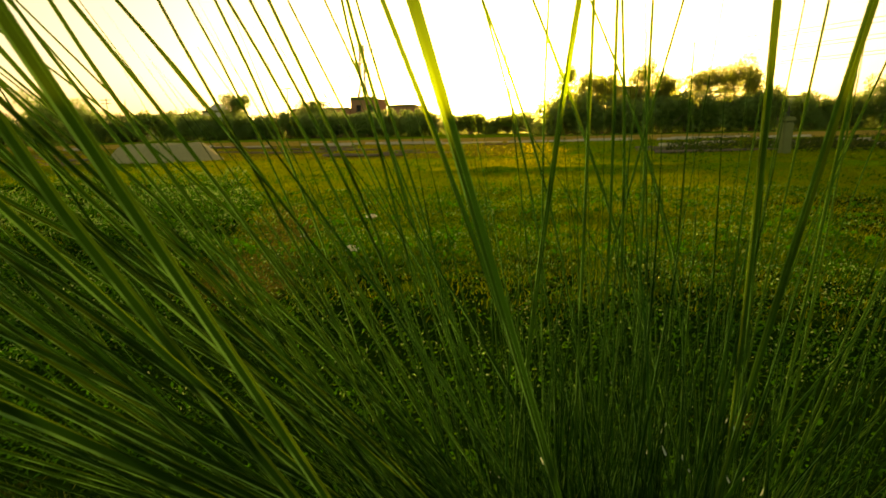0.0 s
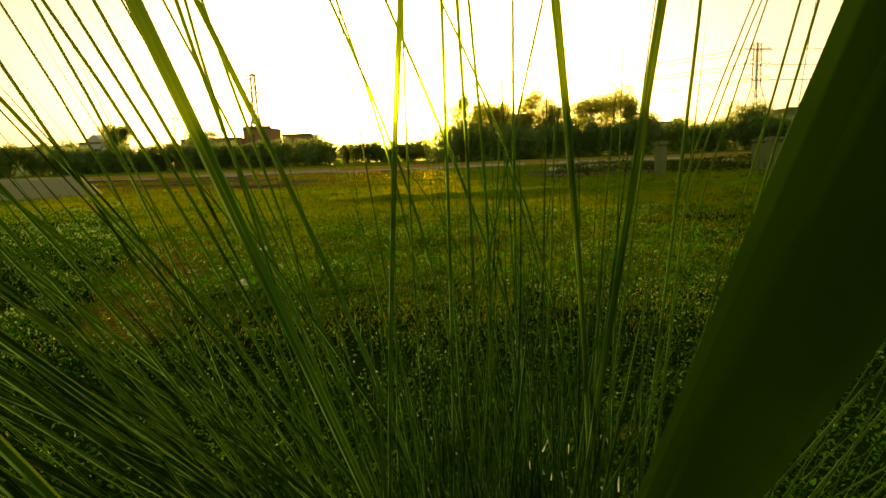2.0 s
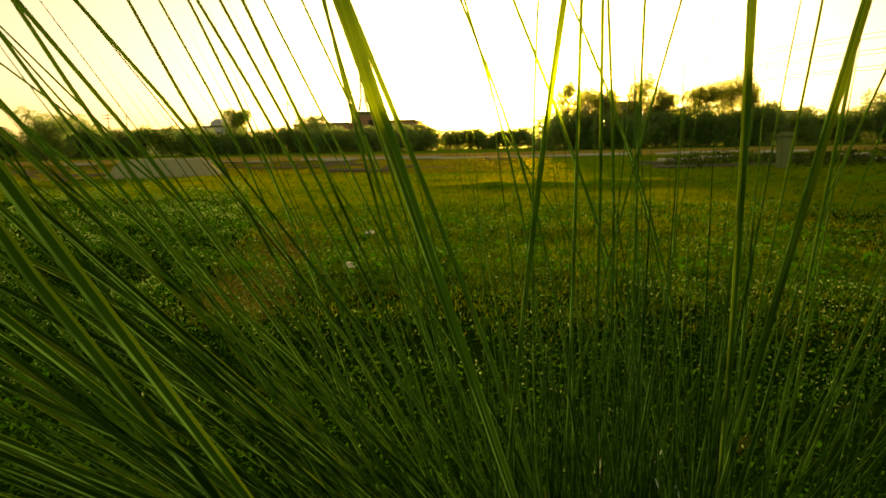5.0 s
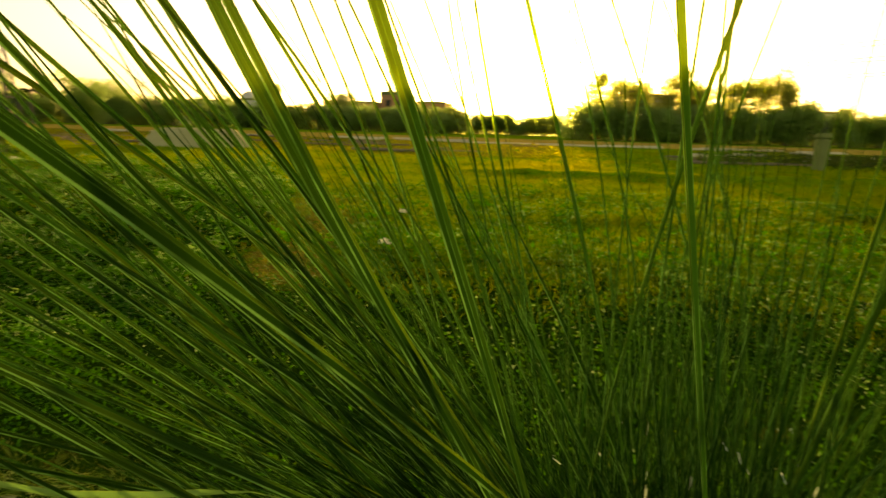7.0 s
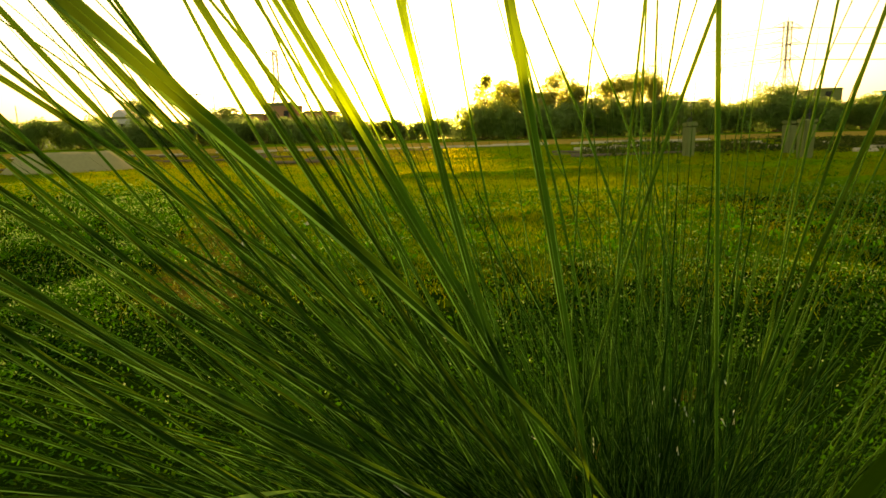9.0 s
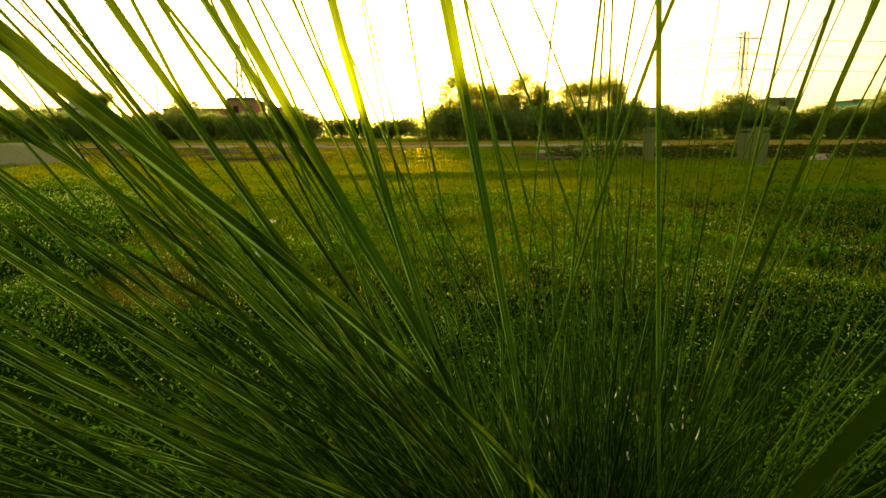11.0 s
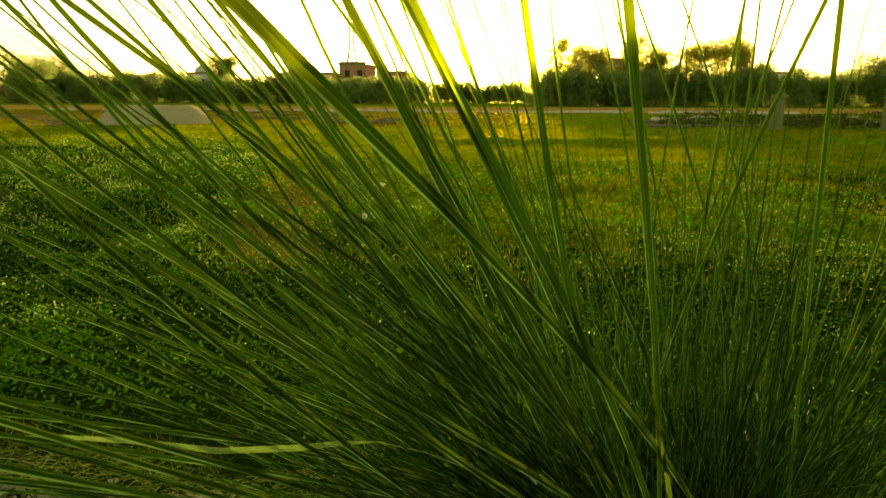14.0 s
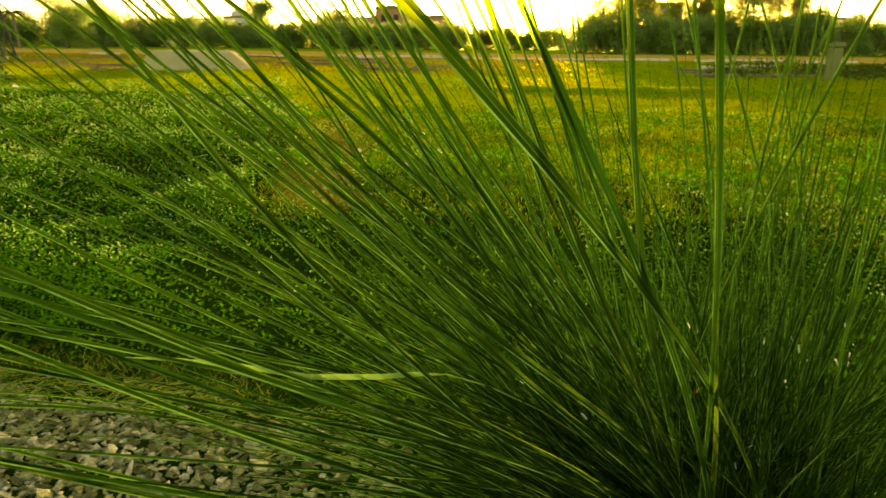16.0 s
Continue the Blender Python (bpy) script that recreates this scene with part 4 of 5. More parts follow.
# ---- litter on the field ----
def litter(x, y, s, seed):
    bm = bmesh.new()
    bmesh.ops.create_icosphere(bm, subdivisions=2, radius=0.5)
    for v in bm.verts:
        v.co *= 1 + 0.5 * noise.noise(v.co * 3 + Vector((seed, 0, 0)))
        v.co = Vector((v.co.x * s, v.co.y * s * 0.7, max(v.co.z, -0.2) * s * 0.5))
    ob = tagged(new("plastic_scrap", bm_mesh("plastic_scrap", bm, M_LITTER)), "crumpled white plastic scrap lying on the field", "litter", "scraps on the field")
    ob.location = (x, y, bump_sum(x, y) + 0.1 * s + 0.035)
    return ob


litter(-1.65, 5.33, 0.13, 1)
litter(-2.05, 7.4, 0.12, 5)
litter(-2.42, 6.15, 0.09, 3)
litter(-13.0, 12.5, 0.16, 9)


# ---- bushes and trees ----
def crown_quads(r, blobs, count, size, stretch=1.0):
    """Leaf clumps scattered in a set of blobs (centre, radius), thicker towards their skins."""
    w = np.array([b[1] ** 2 for b in blobs])
    pick = r.choice(len(blobs), count, p=w / w.sum())
    cen, rad = np.array([b[0] for b in blobs])[pick], np.array([b[1] for b in blobs])[pick]
    d = r.normal(0, 1, (count, 3))
    d /= np.linalg.norm(d, axis=1)[:, None]
    p = cen + d * (rad * r.uniform(0.35, 1.08, count) ** 0.6)[:, None] * np.array([1, 1, stretch])
    a, b = r.normal(0, 1, (count, 3)), r.normal(0, 1, (count, 3))
    a /= np.linalg.norm(a, axis=1)[:, None]
    b = np.cross(a, b)
    b /= np.linalg.norm(b, axis=1)[:, None]
    s = (size * r.uniform(0.5, 1.3, count))[:, None]
    q = np.stack([p - a * s * 0.6, p + b * s * 0.35, p + a * s * 0.6, p - b * s * 0.35], 1)
    q[:, :, 2] = q[:, :, 2].clip(0.02, None)
    return q


def make_bush(seed, wide, tall, material=None):
    r = np.random.default_rng(seed)
    root = new("bush")
    blobs = []
    for i in range(16):
        h = r.uniform(0.12, 0.80)
        blobs.append(((r.normal(0, 0.36) * wide, r.normal(0, 0.25) * wide, h * tall), wide * r.uniform(0.24, 0.42) * (1.15 - 0.5 * h)))
    vs, fs = [], []
    for b, rad in blobs[:8]:
        tube(vs, fs, (b[0] * 0.15, b[1] * 0.15, -0.05), b, 0.06, 0.015)
    part("stem", mesh_of("stem", vs, fs, M_BARK), root)
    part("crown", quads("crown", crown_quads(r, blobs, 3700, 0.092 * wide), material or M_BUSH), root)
    return tagged(root, "dense dark green bush in the hedgerow beyond the field", "bush", "hedgerow bushes")


def make_tree(seed, wide, tall, bare, count, leaf=0.22, material=None):
    """bare: share of the height that is clear trunk."""
    r = np.random.default_rng(seed)
    root = new("tree")
    vs, fs, blobs = [], [], []
    p, k = Vector((0, 0, -0.1)), 5
    pts = [p]
    for i in range(k):
        p = Vector((p.x + r.normal(0, 0.12), p.y + r.normal(0, 0.12), tall * 0.8 * (i + 1) / k))
        pts.append(p)
    rad = 0.035 * tall
    for i in range(k):
        tube(vs, fs, pts[i], pts[i + 1], rad * (1 - i / (k + 1)), rad * (1 - (i + 1) / (k + 1)), 7)
    limbs, lf = [], []
    for i in range(13):
        h = r.uniform(bare, 0.82)
        a = pts[int(h / 0.8 * k) if h < 0.8 else k]
        a = Vector((a.x, a.y, h * tall))
        g = r.uniform(0, 6.28)
        reach = wide * r.uniform(0.45, 1.0) * (1.05 - 0.45 * abs(h - 0.5))
        b = a + Vector((reach * math.cos(g), reach * math.sin(g), tall * r.uniform(0.05, 0.22)))
        tube(limbs, lf, a, b, rad * 0.35, rad * 0.10)
        blobs.append((tuple(b), wide * r.uniform(0.28, 0.46)))
        blobs.append((tuple(a.lerp(b, 0.5)), wide * r.uniform(0.30, 0.50)))
    blobs.append((tuple(pts[-1] + Vector((0, 0, tall * 0.08))), wide * 0.34))
    part("trunk", mesh_of("trunk", vs, fs, M_BARK, True), root)
    part("limbs", mesh_of("limbs", limbs, lf, M_BARK, True), root)
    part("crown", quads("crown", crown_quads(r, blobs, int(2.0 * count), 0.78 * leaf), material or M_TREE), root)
    return root


bushes = [make_bush(s, w, h) for s, w, h in ((1, 2.6, 3.4), (2, 3.0, 3.8), (3, 2.4, 3.0), (4, 3.2, 3.6))]
dice = random.Random(21)
used = set()


def set_bush(x, y, tall):
    i = dice.randrange(4)
    src = bushes[i]
    ob = src if i not in used else None
    k = tall / (3.4, 3.8, 3.0, 3.6)[i]
    m = pose(x, y, 0, 0, 0, dice.uniform(0, 360))
    if ob is None:
        ob = copy_thing(src, m)
    else:
        used.add(i)
        ob.matrix_basis = m
    ob.scale = (dice.uniform(0.9, 1.25), dice.uniform(0.9, 1.25), k)
    return ob


x = -112.0
while x < 82:
    far = 78 if x < -14 else (84 if x < -1 else 67)
    tall = 4.2 if x < -48 else 3.3 if x < -14 else (2.7 if x < -1 else (3.9 if x < 22 else 3.5))
    if x < -45:
        far = 78 + (x + 45) * 0.25
    if x > 38:
        far = 67 - (x - 38) * 0.28
    set_bush(x, far + dice.uniform(-1.5, 1.5), tall * dice.uniform(0.86, 1.12))
    x += dice.uniform(1.1, 1.7)

TREE = "tall green tree standing behind the hedgerow"
for seed, x, y, wide, tall, bare, count in ((31, 2.1, 70, 1.9, 6.9, 0.05, 5200), (32, 4.4, 71, 2.5, 6.6, 0.06, 6500), (33, 7.0, 72, 2.2, 6.4, 0.06, 6500),
                                            (34, 9.8, 72.4, 2.3, 7.2, 0.10, 6000), (35, 11.9, 72, 2.1, 7.0, 0.2, 3600), (36, 14.9, 73, 2.0, 6.2, 0.06, 5500),
                                            (40, 13.3, 74, 2.2, 6.2, 0.06, 6000), (30, 5.8, 74.5, 2.3, 6.6, 0.06, 6000), (37, 16.8, 70, 2.3, 6.6, 0.08, 6000), (38, 19.2, 71, 2.8, 6.9, 0.06, 9000), (39, 21.2, 70, 2.2, 6.3, 0.06, 7500)):
    t = tagged(make_tree(seed, wide, tall, bare, count), TREE, "tree", "trees behind the hedgerow")
    t.location = (x, y, 0)
for seed, x, y, wide, tall in ((41, -41.4, 80, 2.0, 6.2), (42, -33.5, 88, 2.4, 5.0), (43, -62, 76, 3.2, 5.6), (44, -76, 70, 3.4, 6.0), (45, -55, 62, 2.8, 5.0), (46, 45.5, 62, 2.2, 4.6), (47, 34, 70, 2.6, 4.4)):
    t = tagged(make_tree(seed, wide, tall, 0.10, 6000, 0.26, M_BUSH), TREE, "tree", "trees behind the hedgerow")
    t.location = (x, y, 0)

small = make_bush(9, 0.30, 0.55, M_SCRUB)
small.location = (-15.3, 14.4, 0)
tagged(small, "small dark bush standing alone on the turf", "bush")


# ---- buildings beyond the hedgerow ----
def house(name, x0, x1, y, deep, tall, wall_material, label, openings, parapet=0.35):
    root = new(name)
    root.location = ((x0 + x1) / 2, y, 0)
    w = (x1 - x0) / 2
    bm = bmesh.new()
    block(bm, -w, w, 0, deep, -0.1, tall)
    part("wall", bm_mesh("wall", bm, wall_material), root)
    bm = bmesh.new()
    block(bm, -w - 0.15, w + 0.15, -0.15, deep + 0.15, tall + 0.004, tall + 0.18)
    block(bm, -w, w, -0.02, 0.16, tall + 0.184, tall + parapet)
    part("roof", bm_mesh("roof", bm, M_CONCRETE), root)
    for u, z, ww, hh in openings:
        bm = bmesh.new()
        block(bm, u - ww / 2, u + ww / 2, -0.03, 0.05, z, z + hh)
        win = part("window", bm_mesh("window", bm, M_DARK), root)
        bm = bmesh.new()
        block(bm, u - ww / 2 - 0.1, u + ww / 2 + 0.1, -0.10, -0.034, z - 0.12, z - 0.01)
        part("sill", bm_mesh("sill", bm, M_CONCRETE), win)
    return tagged(root, label, "house")


house("house", -46.5, -35.65, 112, 8, 4.6, M_BRICK, "low brown brick house with a flat roof", ((-3, 2.2, 1.2, 1.2), (2, 2.2, 1.2, 1.2)))
house("house", -35.6, -30.6, 113, 7, 6.2, M_BRICK, "taller brown brick house with a flat roof", ((-1, 4.2, 0.9, 1.1), (1.3, 4.2, 0.9, 1.1)), 0.6)
house("house", -28.4, -23.2, 112, 7, 4.8, M_BRICK, "small brown brick house with a parapet", ((0.4, 3.0, 1.0, 1.0),))
house("house", -70.5, -60.5, 102, 7, 4.0, M_PLASTER, "white plastered single-storey house with dark windows", ((-3.4, 2.3, 0.9, 0.9), (-1.2, 2.3, 0.9, 0.9), (1.0, 2.3, 0.9, 0.9), (3.2, 2.3, 0.9, 0.9)))
house("house", -59.5, -54.6, 103, 7, 4.4, M_PLASTER, "pale plastered house with a flat roof", ((0.5, 2.6, 1.0, 1.0),))
house("house", 64.9, 69.8, 120, 6, 6.5, M_CONCRETE, "grey box building rising behind the hedgerow", ((0.0, 5.2, 1.2, 1.0),))
house("house", 7.9, 10.8, 76, 3.0, 4.9, M_PLASTER, "pale plastered house half hidden by trees", ((-0.5, 3.7, 0.5, 0.5), (0.5, 3.7, 0.5, 0.5)), 0.3)
house("house", 32.7, 38.1, 100, 5, 4.1, M_PLASTER, "pale flat-roofed house behind the hedgerow", ((0.0, 2.4, 0.8, 0.8),))

house("house", 45.6, 50.2, 90, 6, 4.0, M_PLASTER, "white flat-roofed house behind the hedgerow", ((0.0, 2.6, 0.9, 0.8),))
house("house", 74.2, 79.6, 110, 6, 5.7, M_TEAL, "teal painted house behind the hedgerow", ((0.0, 4.0, 0.9, 0.9),))


def gable(x0, x1, y, z, tall):
    """A pale gabled roof room on a flat roof."""
    bm = bmesh.new()
    w = (x1 - x0) / 2
    ends = [[bm.verts.new(p) for p in ((-w, d, 0), (w, d, 0), (w, d, tall * 0.5), (0, d, tall), (-w, d, tall * 0.5))] for d in (0.0, 3.0)]
    bm.faces.new(ends[0][::-1])
    bm.faces.new(ends[1])
    for i in range(5):
        bm.faces.new((ends[0][i], ends[0][(i + 1) % 5], ends[1][(i + 1) % 5], ends[1][i]))
    ob = tagged(new("roof_room", bm_mesh("roof_room", bm, M_PLASTER)), "small pale gabled room on a flat roof", "house")
    ob.location = ((x0 + x1) / 2, y, z)


gable(-58.6, -56.4, 104.0, 4.585, 1.4)


def utility_pole(x, y, tall, bars):
    root = new("utility_pole")
    root.location = (x, y, 0)
    vs, fs = [], []
    tube(vs, fs, (0, 0, -0.3), (0.06, 0, tall), 0.11, 0.07, 8)
    part("pole", mesh_of("pole", vs, fs, M_STEEL), root)
    for i in range(bars):
        bm = bmesh.new()
        block(bm, -0.95, 0.95, -0.16, -0.08, tall - 0.35 - 0.55 * i, tall - 0.23 - 0.55 * i)
        part("crossbar", bm_mesh("crossbar", bm, M_STEEL), root)
    return tagged(root, "thin grey utility pole behind the hedgerow", "pole", "utility poles")


utility_pole(-40.2, 95, 7.7, 1)
utility_pole(-37.7, 95, 7.4, 0)
utility_pole(-71.8, 95, 6.9, 2)
utility_pole(-69.9, 97, 6.6, 0)


def palm(seed, x, y, tall, long):
    r = random.Random(seed)
    root = new("palm_tree")
    root.location = (x, y, 0)
    vs, fs = [], []
    for i in range(6):
        tube(vs, fs, (0.05 * math.sin(i), 0, tall * i / 6 - 0.1), (0.05 * math.sin(i + 1), 0, tall * (i + 1) / 6), 0.17 - 0.01 * i, 0.16 - 0.01 * i, 7)
    part("trunk", mesh_of("trunk", vs, fs, M_BARK), root)
    for i in range(16):
        g, lift = 2 * math.pi * i / 16 + r.uniform(-0.2, 0.2), r.uniform(0.1, 0.75)
        way = Vector((math.cos(g), math.sin(g), 0))
        vs, fs = [], []
        at = lambda u: Vector((0, 0, tall)) + way * (long * u) + Vector((0, 0, long * (lift * u - 0.75 * u * u)))
        for k in range(6):
            tube(vs, fs, at(k / 6), at((k + 1) / 6), 0.025, 0.018, 4)
        side = way.cross(Vector((0, 0, 1)))
        for k in range(2, 18):
            for sgn in (-1, 1):
                a = at(k / 18)
                b = a + (side * sgn + way * 0.7 + Vector((0, 0, -0.5))).normalized() * (long * 0.3)
                n = len(vs)
                vs += [a, a.lerp(b, 0.5) + way * 0.05, b, a.lerp(b, 0.5) - way * 0.05]
                fs.append((n, n + 1, n + 2, n + 3))
        part("frond", mesh_of("frond", vs, fs, M_SCRUB), root)
    return tagged(root, "palm tree with arching fronds above the hedgerow", "palm", "palms behind the hedgerow")


palm(1, -36.9, 99, 5.2, 2.3)
palm(2, -77.4, 90, 4.9, 2.2)
palm(3, -57.4, 58, 3.5, 1.5)


# ---- pylons and wires ----
def pylon(x, y, tall, foot, turn, label, arms=(0.62, 0.76, 0.9), reach=0.16, bar=0.05, waist=0.55, steel=None):
    steel = steel or M_STEEL
    root = new("pylon")
    root.matrix_basis = pose(x, y, 0, 0, 0, turn)

    def half(u):
        top = 0.10 * foot
        return foot / 2 * (1 - u / waist) + top * u / waist if u < waist else top * (1.15 - 0.3 * u)

    levels = [0.0, 0.14, 0.26, 0.36, 0.45, 0.53, 0.60, 0.67, 0.74, 0.81, 0.88, 0.95]
    sign = ((-1, -1), (1, -1), (1, 1), (-1, 1))
    pt = lambda u, c: Vector((c[0] * half(u), c[1] * half(u), u * tall))
    for c in sign:
        vs, fs = [], []
        for u in (0.0, waist, 0.95):
            p = pt(u, c)
            vs += [p + Vector((i * bar, j * bar, 0)) for i, j in sign]
        for k in (0, 4):
            fs += [(k + i, k + (i + 1) % 4, k + 4 + (i + 1) % 4, k + 4 + i) for i in range(4)]
        part("leg", mesh_of("leg", vs, fs, steel), root)
        bm = bmesh.new()
        p = pt(0, c)
        block(bm, p.x - 0.16, p.x + 0.16, p.y - 0.16, p.y + 0.16, -0.1, 0.24)
        part("footing", bm_mesh("footing", bm, M_CONCRETE), root)
    vs, fs = [], []
    for a, b in zip(levels, levels[1:]):
        for i in range(4):
            c, d = sign[i], sign[(i + 1) % 4]
            tube(vs, fs, pt(a, c), pt(b, d), bar * 0.55, bar * 0.55, 4)
            tube(vs, fs, pt(a, d), pt(b, c), bar * 0.55, bar * 0.55, 4)
            tube(vs, fs, pt(b, c), pt(b, d), bar * 0.6, bar * 0.6, 4)
    part("bracing", mesh_of("bracing", vs, fs, steel), root)
    for u in arms:
        vs, fs = [], []
        for s in (-1, 1):
            tip = Vector((s * reach * tall, 0, u * tall))
            for c in sign:
                if c[0] == s:
                    tube(vs, fs, pt(u, c), tip, bar * 0.7, bar * 0.5, 4)
                    tube(vs, fs, pt(min(0.95, u + 0.05), c), tip, bar * 0.6, bar * 0.5, 4)
            for j in (-1, 1):
                tube(vs, fs, tip + Vector((0, 0.02 * j, 0)), tip + Vector((0, 0.02 * j, -0.035 * tall)), bar * 0.5, bar * 0.5, 4)
        part("crossarm", mesh_of("crossarm", vs, fs, steel), root)
    vs, fs = [], []
    tube(vs, fs, (0, 0, 0.93 * tall), (0, 0, tall), bar * 1.2, bar * 0.5, 4)
    part("peak", mesh_of("peak", vs, fs, steel), root)
    return tagged(root, label, "pylon", "pylons along the line")


pylon(-43.4, 32.2, 14.5, 3.3, 35, "steel lattice pylon on concrete footings at the field edge", bar=0.055)
pylon(-29.0, 27.0, 13.5, 2.1, 30, "steel lattice pylon on concrete footings at the field edge", bar=0.05)
pylon(-34.0, 116, 17.0, 4.4, 10, "steel lattice pylon before the brick houses", bar=0.10, steel=M_HAZED_STEEL)
pylon(98.5, 200, 32.0, 9.0, 12, "far steel lattice pylon behind the hedgerow", bar=0.11, steel=M_HAZED_STEEL)


def wire(a, b, sag, radius):
    vs, fs = [], []
    a, b = Vector(a), Vector(b)
    along = (b - a).normalized()
    side = along.cross(Vector((0, 0, 1))).normalized()
    for i in range(15):
        u = i / 14
        p = a.lerp(b, u) - Vector((0, 0, 4 * sag * u * (1 - u)))
        vs += [p + side * radius, p + Vector((0, 0, radius * 1.6)), p - side * radius]
        if i:
            k = 3 * i
            fs += [(k - 3 + q, k - 3 + (q + 1) % 3, k + (q + 1) % 3, k + q) for q in range(3)]
    return tagged(new("power_wire", mesh_of("power_wire", vs, fs, M_STEEL)), "thin power wire hung between the far pylons", "wire", "power wires")


for z, dx in ((20.5, -5.3), (25.0, -5.3), (29.6, -5.3), (20.5, 5.3), (25.0, 5.3), (29.6, 5.3)):
    wire((98.5 + dx, 200 + 0.2 * dx, z - 1.1), (235 + dx, 190, z - 3), 1.0, 0.09)
    wire((98.5 + dx, 200 + 0.2 * dx, z - 1.1), (-10 + dx, 330, z + 4), 2.0, 0.09)


# ---- posts, kerb pieces, mound and sticks at the field's far side ----
def concrete_post(x, y, w, tall, rod, turn):
    root = new("concrete_post")
    root.matrix_basis = pose(x, y, bump_sum(x, y) - 0.03, 0, 0, turn)
    bm = bmesh.new()
    vs = block(bm, -w / 2, w / 2, -w / 2, w / 2, 0, tall)
    for v in vs:
        k = 0.92 if v.co.z < tall / 2 else 1.06
        v.co = Vector((v.co.x * k + 0.02 * noise.noise(v.co * 9), v.co.y * k, v.co.z + 0.05 * noise.noise(v.co * 5)))
    for v in block(bm, -0.62 * w, 0.66 * w, -0.58 * w, 0.58 * w, tall + 0.03, tall + 0.15):
        v.co += Vector((0.05 * noise.noise(v.co * 7), 0.03 * noise.noise(v.co * 5), 0.09 * noise.noise(v.co * 6 + Vector((x, y, 0)))))
    bmesh.ops.bevel(bm, geom=bm.edges[:], offset=0.03, segments=2, affect="EDGES")
    part("shaft", bm_mesh("shaft", bm, M_CONCRETE), root)
    if rod:
        vs, fs = [], []
        tube(vs, fs, (0.05, 0, tall - 0.1), (0.08, 0.02, tall + 0.12 + rod), 0.02, 0.018, 6)
        tube(vs, fs, (-0.03, 0.01, tall + 0.10 + rod * 0.5), (0.18, 0.02, tall + 0.16 + rod * 0.5), 0.014, 0.014, 6)
        tube(vs, fs, (-0.06, 0.02, tall - 0.1), (-0.05, 0.0, tall + 0.12 + rod * 0.45), 0.018, 0.016, 6)
        part("rod", mesh_of("rod", vs, fs, M_STEEL), root, "rusty reinforcing rod")
    return tagged(root, "weathered grey concrete post standing in the grass", "post", "concrete posts")


concrete_post(7.65, 22.0, 0.32, 1.02, 0.40, 15)
concrete_post(9.6, 18.2, 0.34, 1.05, 0.30, 10)
concrete_post(11.5, 22.9, 0.34, 1.0, 0.0, 25)

dice = random.Random(3)


def kerb_piece(x, y, long, tall, turn, label="pale concrete kerb piece lying beside the track", name="kerb_piece"):
    bm = bmesh.new()
    for v in block(bm, -long / 2, long / 2, -0.14, 0.14, 0, tall):
        if v.co.z > tall / 2 and v.co.y < 0:
            v.co.y += 0.15
        v.co += Vector((noise.noise(v.co * 3 + Vector((x, y, 0))), 0, noise.noise(v.co * 2 + Vector((y, x, 0))))) * 0.05
    bmesh.ops.bevel(bm, geom=bm.edges[:], offset=0.025, segments=1, affect="EDGES")
    ob = tagged(new(name, bm_mesh(name, bm, M_KERB)), label, "kerb", "kerb pieces beside the track")
    ob.matrix_basis = pose(x, y, bump_sum(x, y) - 0.02, 0, 0, turn)
    return ob


x = -34.0
while x < 14:
    long = dice.uniform(1.6, 5.0)
    kerb_piece(x + long / 2, dice.choice((41.5, 43.6)) + 0.10 * x * 0.4 + dice.uniform(-0.5, 0.5), long, dice.uniform(0.11, 0.17), dice.uniform(-2, 2))
    x += long * dice.choice((0.5, 1.0, 1.0)) + dice.choice((0.1, 0.3, 1.5))
for x, y, long in ((12.4, 38, 1.4), (14.5, 33, 1.6), (13.0, 26.4, 1.0), (15.8, 24.5, 1.2), (9.3, 27, 0.9), (6.2, 30.5, 2.0), (8.4, 33, 1.5), (16.9, 29.5, 1.1), (11.4, 30.2, 1.3), (18.6, 27.5, 1.6), (13.9, 22.3, 0.8)):
    kerb_piece(x, y, long, dice.uniform(0.10, 0.18), dice.uniform(-12, 12), "broken pale concrete slab lying in the grass", "concrete_slab")


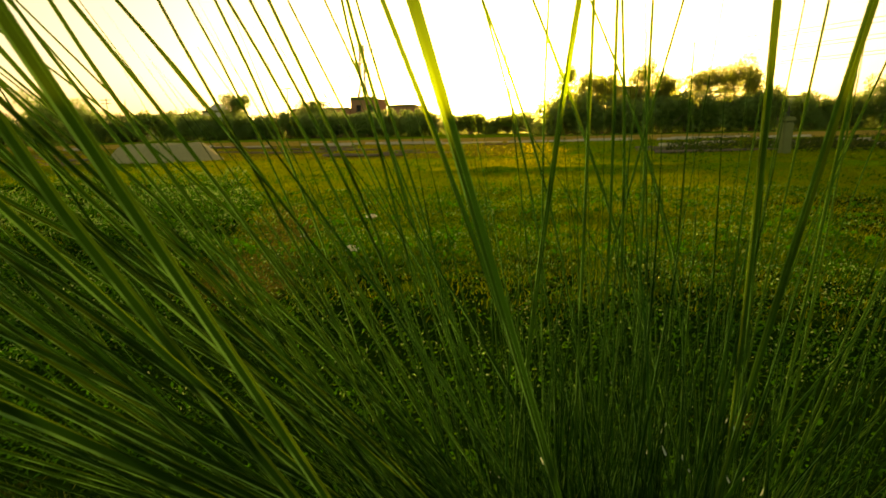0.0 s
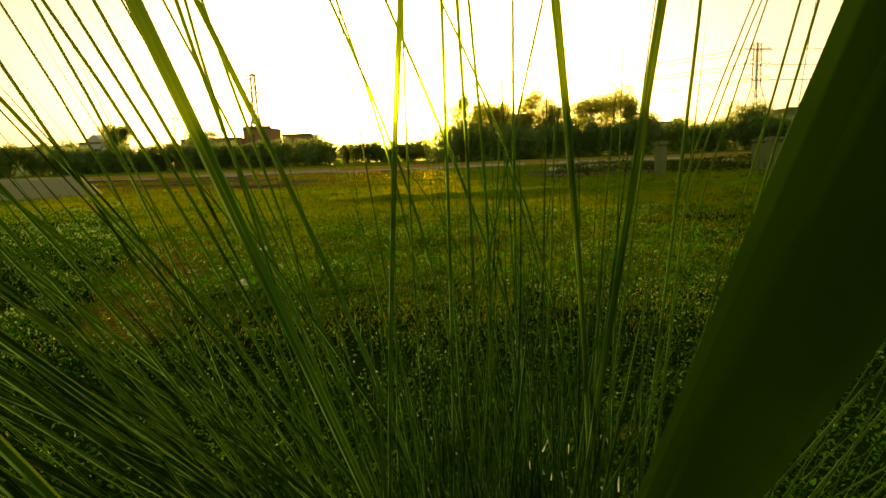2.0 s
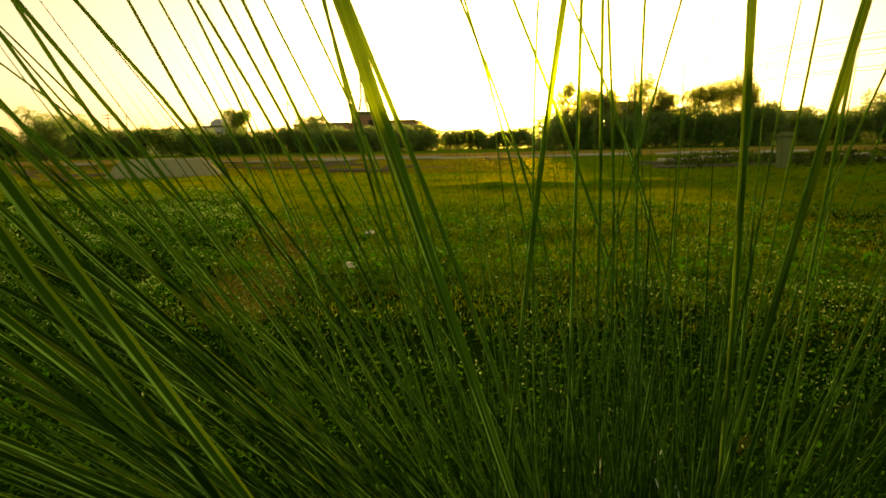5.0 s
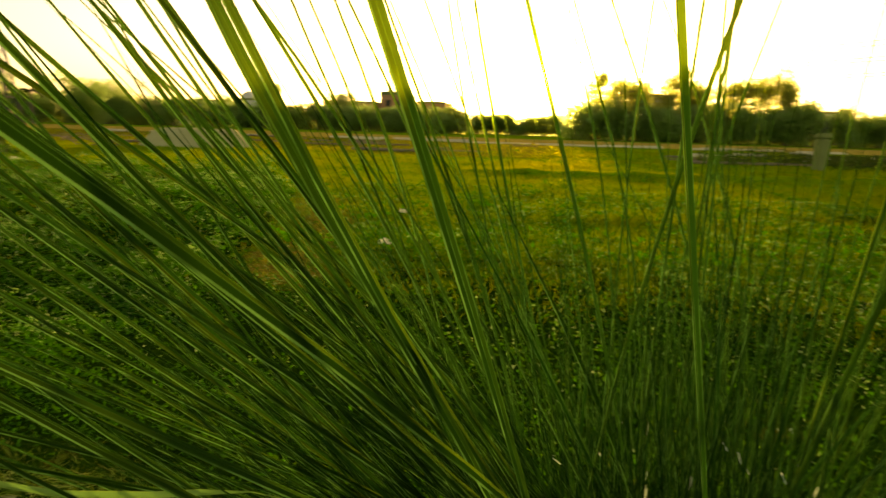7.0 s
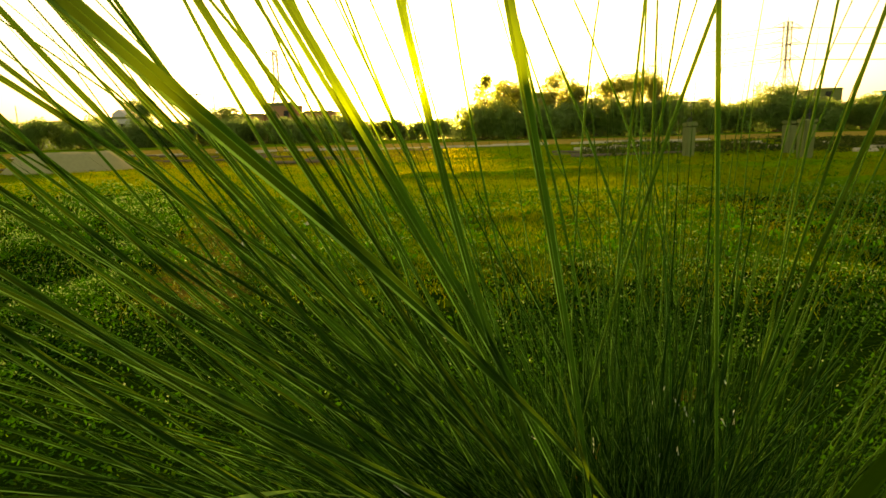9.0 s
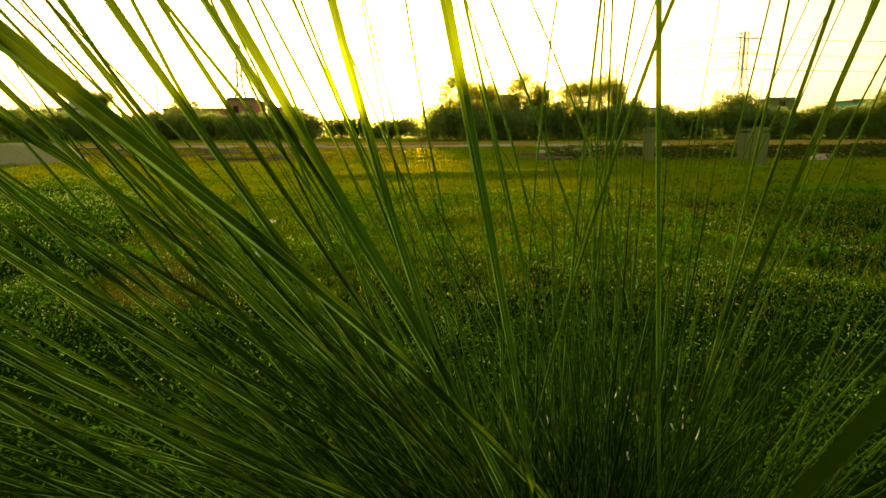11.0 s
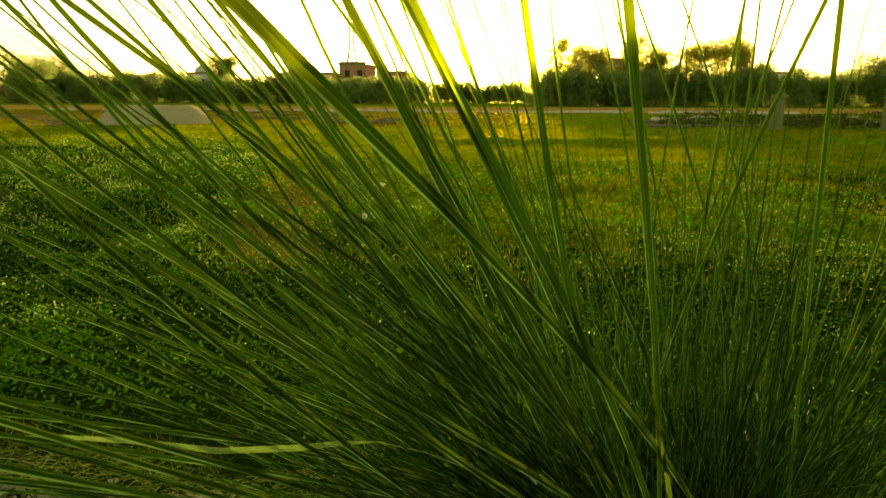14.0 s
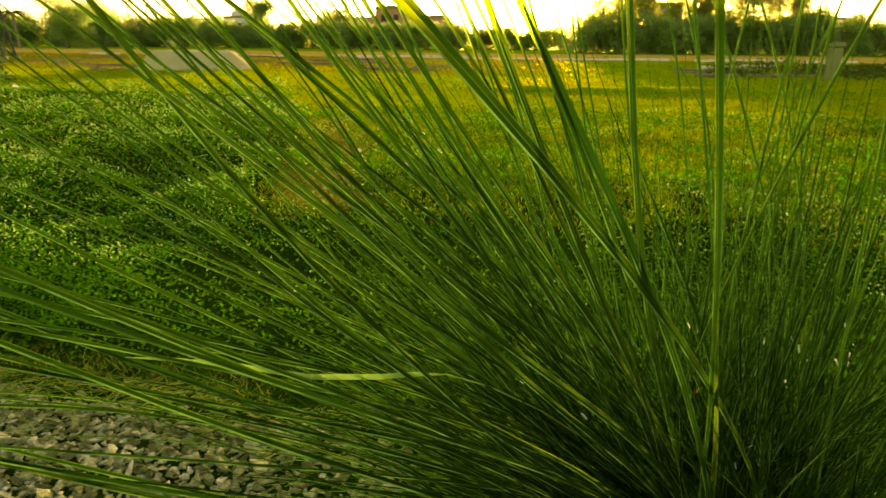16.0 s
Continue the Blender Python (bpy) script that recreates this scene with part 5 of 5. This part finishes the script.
def sand_mound():
    xs, ys = np.linspace(-1, 1, 101), np.linspace(-1, 1, 71)
    verts = []
    for v in ys:
        for u in xs:
            r = math.sqrt(u * u + v * v)
            h = max(0.0, min(1.0, (1 - r) / 0.42))
            h = h * h * (3 - 2 * h)
            x, y = u * 2.4, v * 1.9
            h *= 0.74 + 0.03 * noise.noise((x * 0.9, y * 0.9, 2))
            verts.append((x, y, -0.06 + h + 0.05 * noise.noise((x * 1.7, y * 1.7, 0)) + 0.02 * noise.noise((x * 6, y * 6, 3))))
    n = len(xs)
    faces = [(j * n + i, j * n + i + 1, (j + 1) * n + i + 1, (j + 1) * n + i) for j in range(len(ys) - 1) for i in range(n - 1)]
    ob = new("sand_mound", mesh_of("sand_mound", verts, faces, M_SAND, True))
    ob.matrix_basis = pose(-15.1, 23.2, 0, 0, 0, 30)
    return tagged(ob, "low flat-topped mound of pale sand on the field", "mound")


sand_mound()


def stick_pile(x, y, count, seed):
    r = random.Random(seed)
    root = new("stick_pile")
    root.location = (x, y, bump_sum(x, y))
    for i in range(count):
        vs, fs = [], []
        a = Vector((r.gauss(0, 0.5), r.gauss(0, 0.3), 0.02))
        g = r.uniform(0, 6.28)
        b = a + Vector((math.cos(g), math.sin(g), 0)) * r.uniform(0.4, 1.1) + Vector((0, 0, r.uniform(0.02, 0.35)))
        tube(vs, fs, a, b, 0.025, 0.01)
        part("stick", mesh_of("stick", vs, fs, M_BARK), root)
    return tagged(root, "small heap of dry brown sticks on the turf", "sticks")


stick_pile(-17.6, 20.6, 14, 1)
stick_pile(-21.5, 23.6, 10, 2)


def timber(x, y, long, thick, turn):
    """A rough pole lying on the ground."""
    vs, fs = [], []
    n = 5
    pts = [Vector((long * (i / n - 0.5), 0.06 * noise.noise((i, x, y)), thick * 0.8 + 0.03 * noise.noise((i, y, x)))) for i in range(n + 1)]
    for i in range(n):
        tube(vs, fs, pts[i], pts[i + 1], thick * (1 - 0.08 * i), thick * (1 - 0.08 * (i + 1)), 7)
    ob = tagged(new("timber", mesh_of("timber", vs, fs, M_BARK)), "long rough brown pole lying on bare soil", "timber", "poles lying by the track")
    ob.matrix_basis = pose(x, y, bump_sum(x, y), 0, 0, turn)
    return ob


dice = random.Random(14)
for i in range(22):
    far = dice.uniform(23, 39)
    timber(far * dice.uniform(-0.95, -0.02) if i < 16 else far * dice.uniform(0.1, 0.6), far, dice.uniform(1.2, 4.5), dice.uniform(0.035, 0.075), dice.gauss(0, 9))
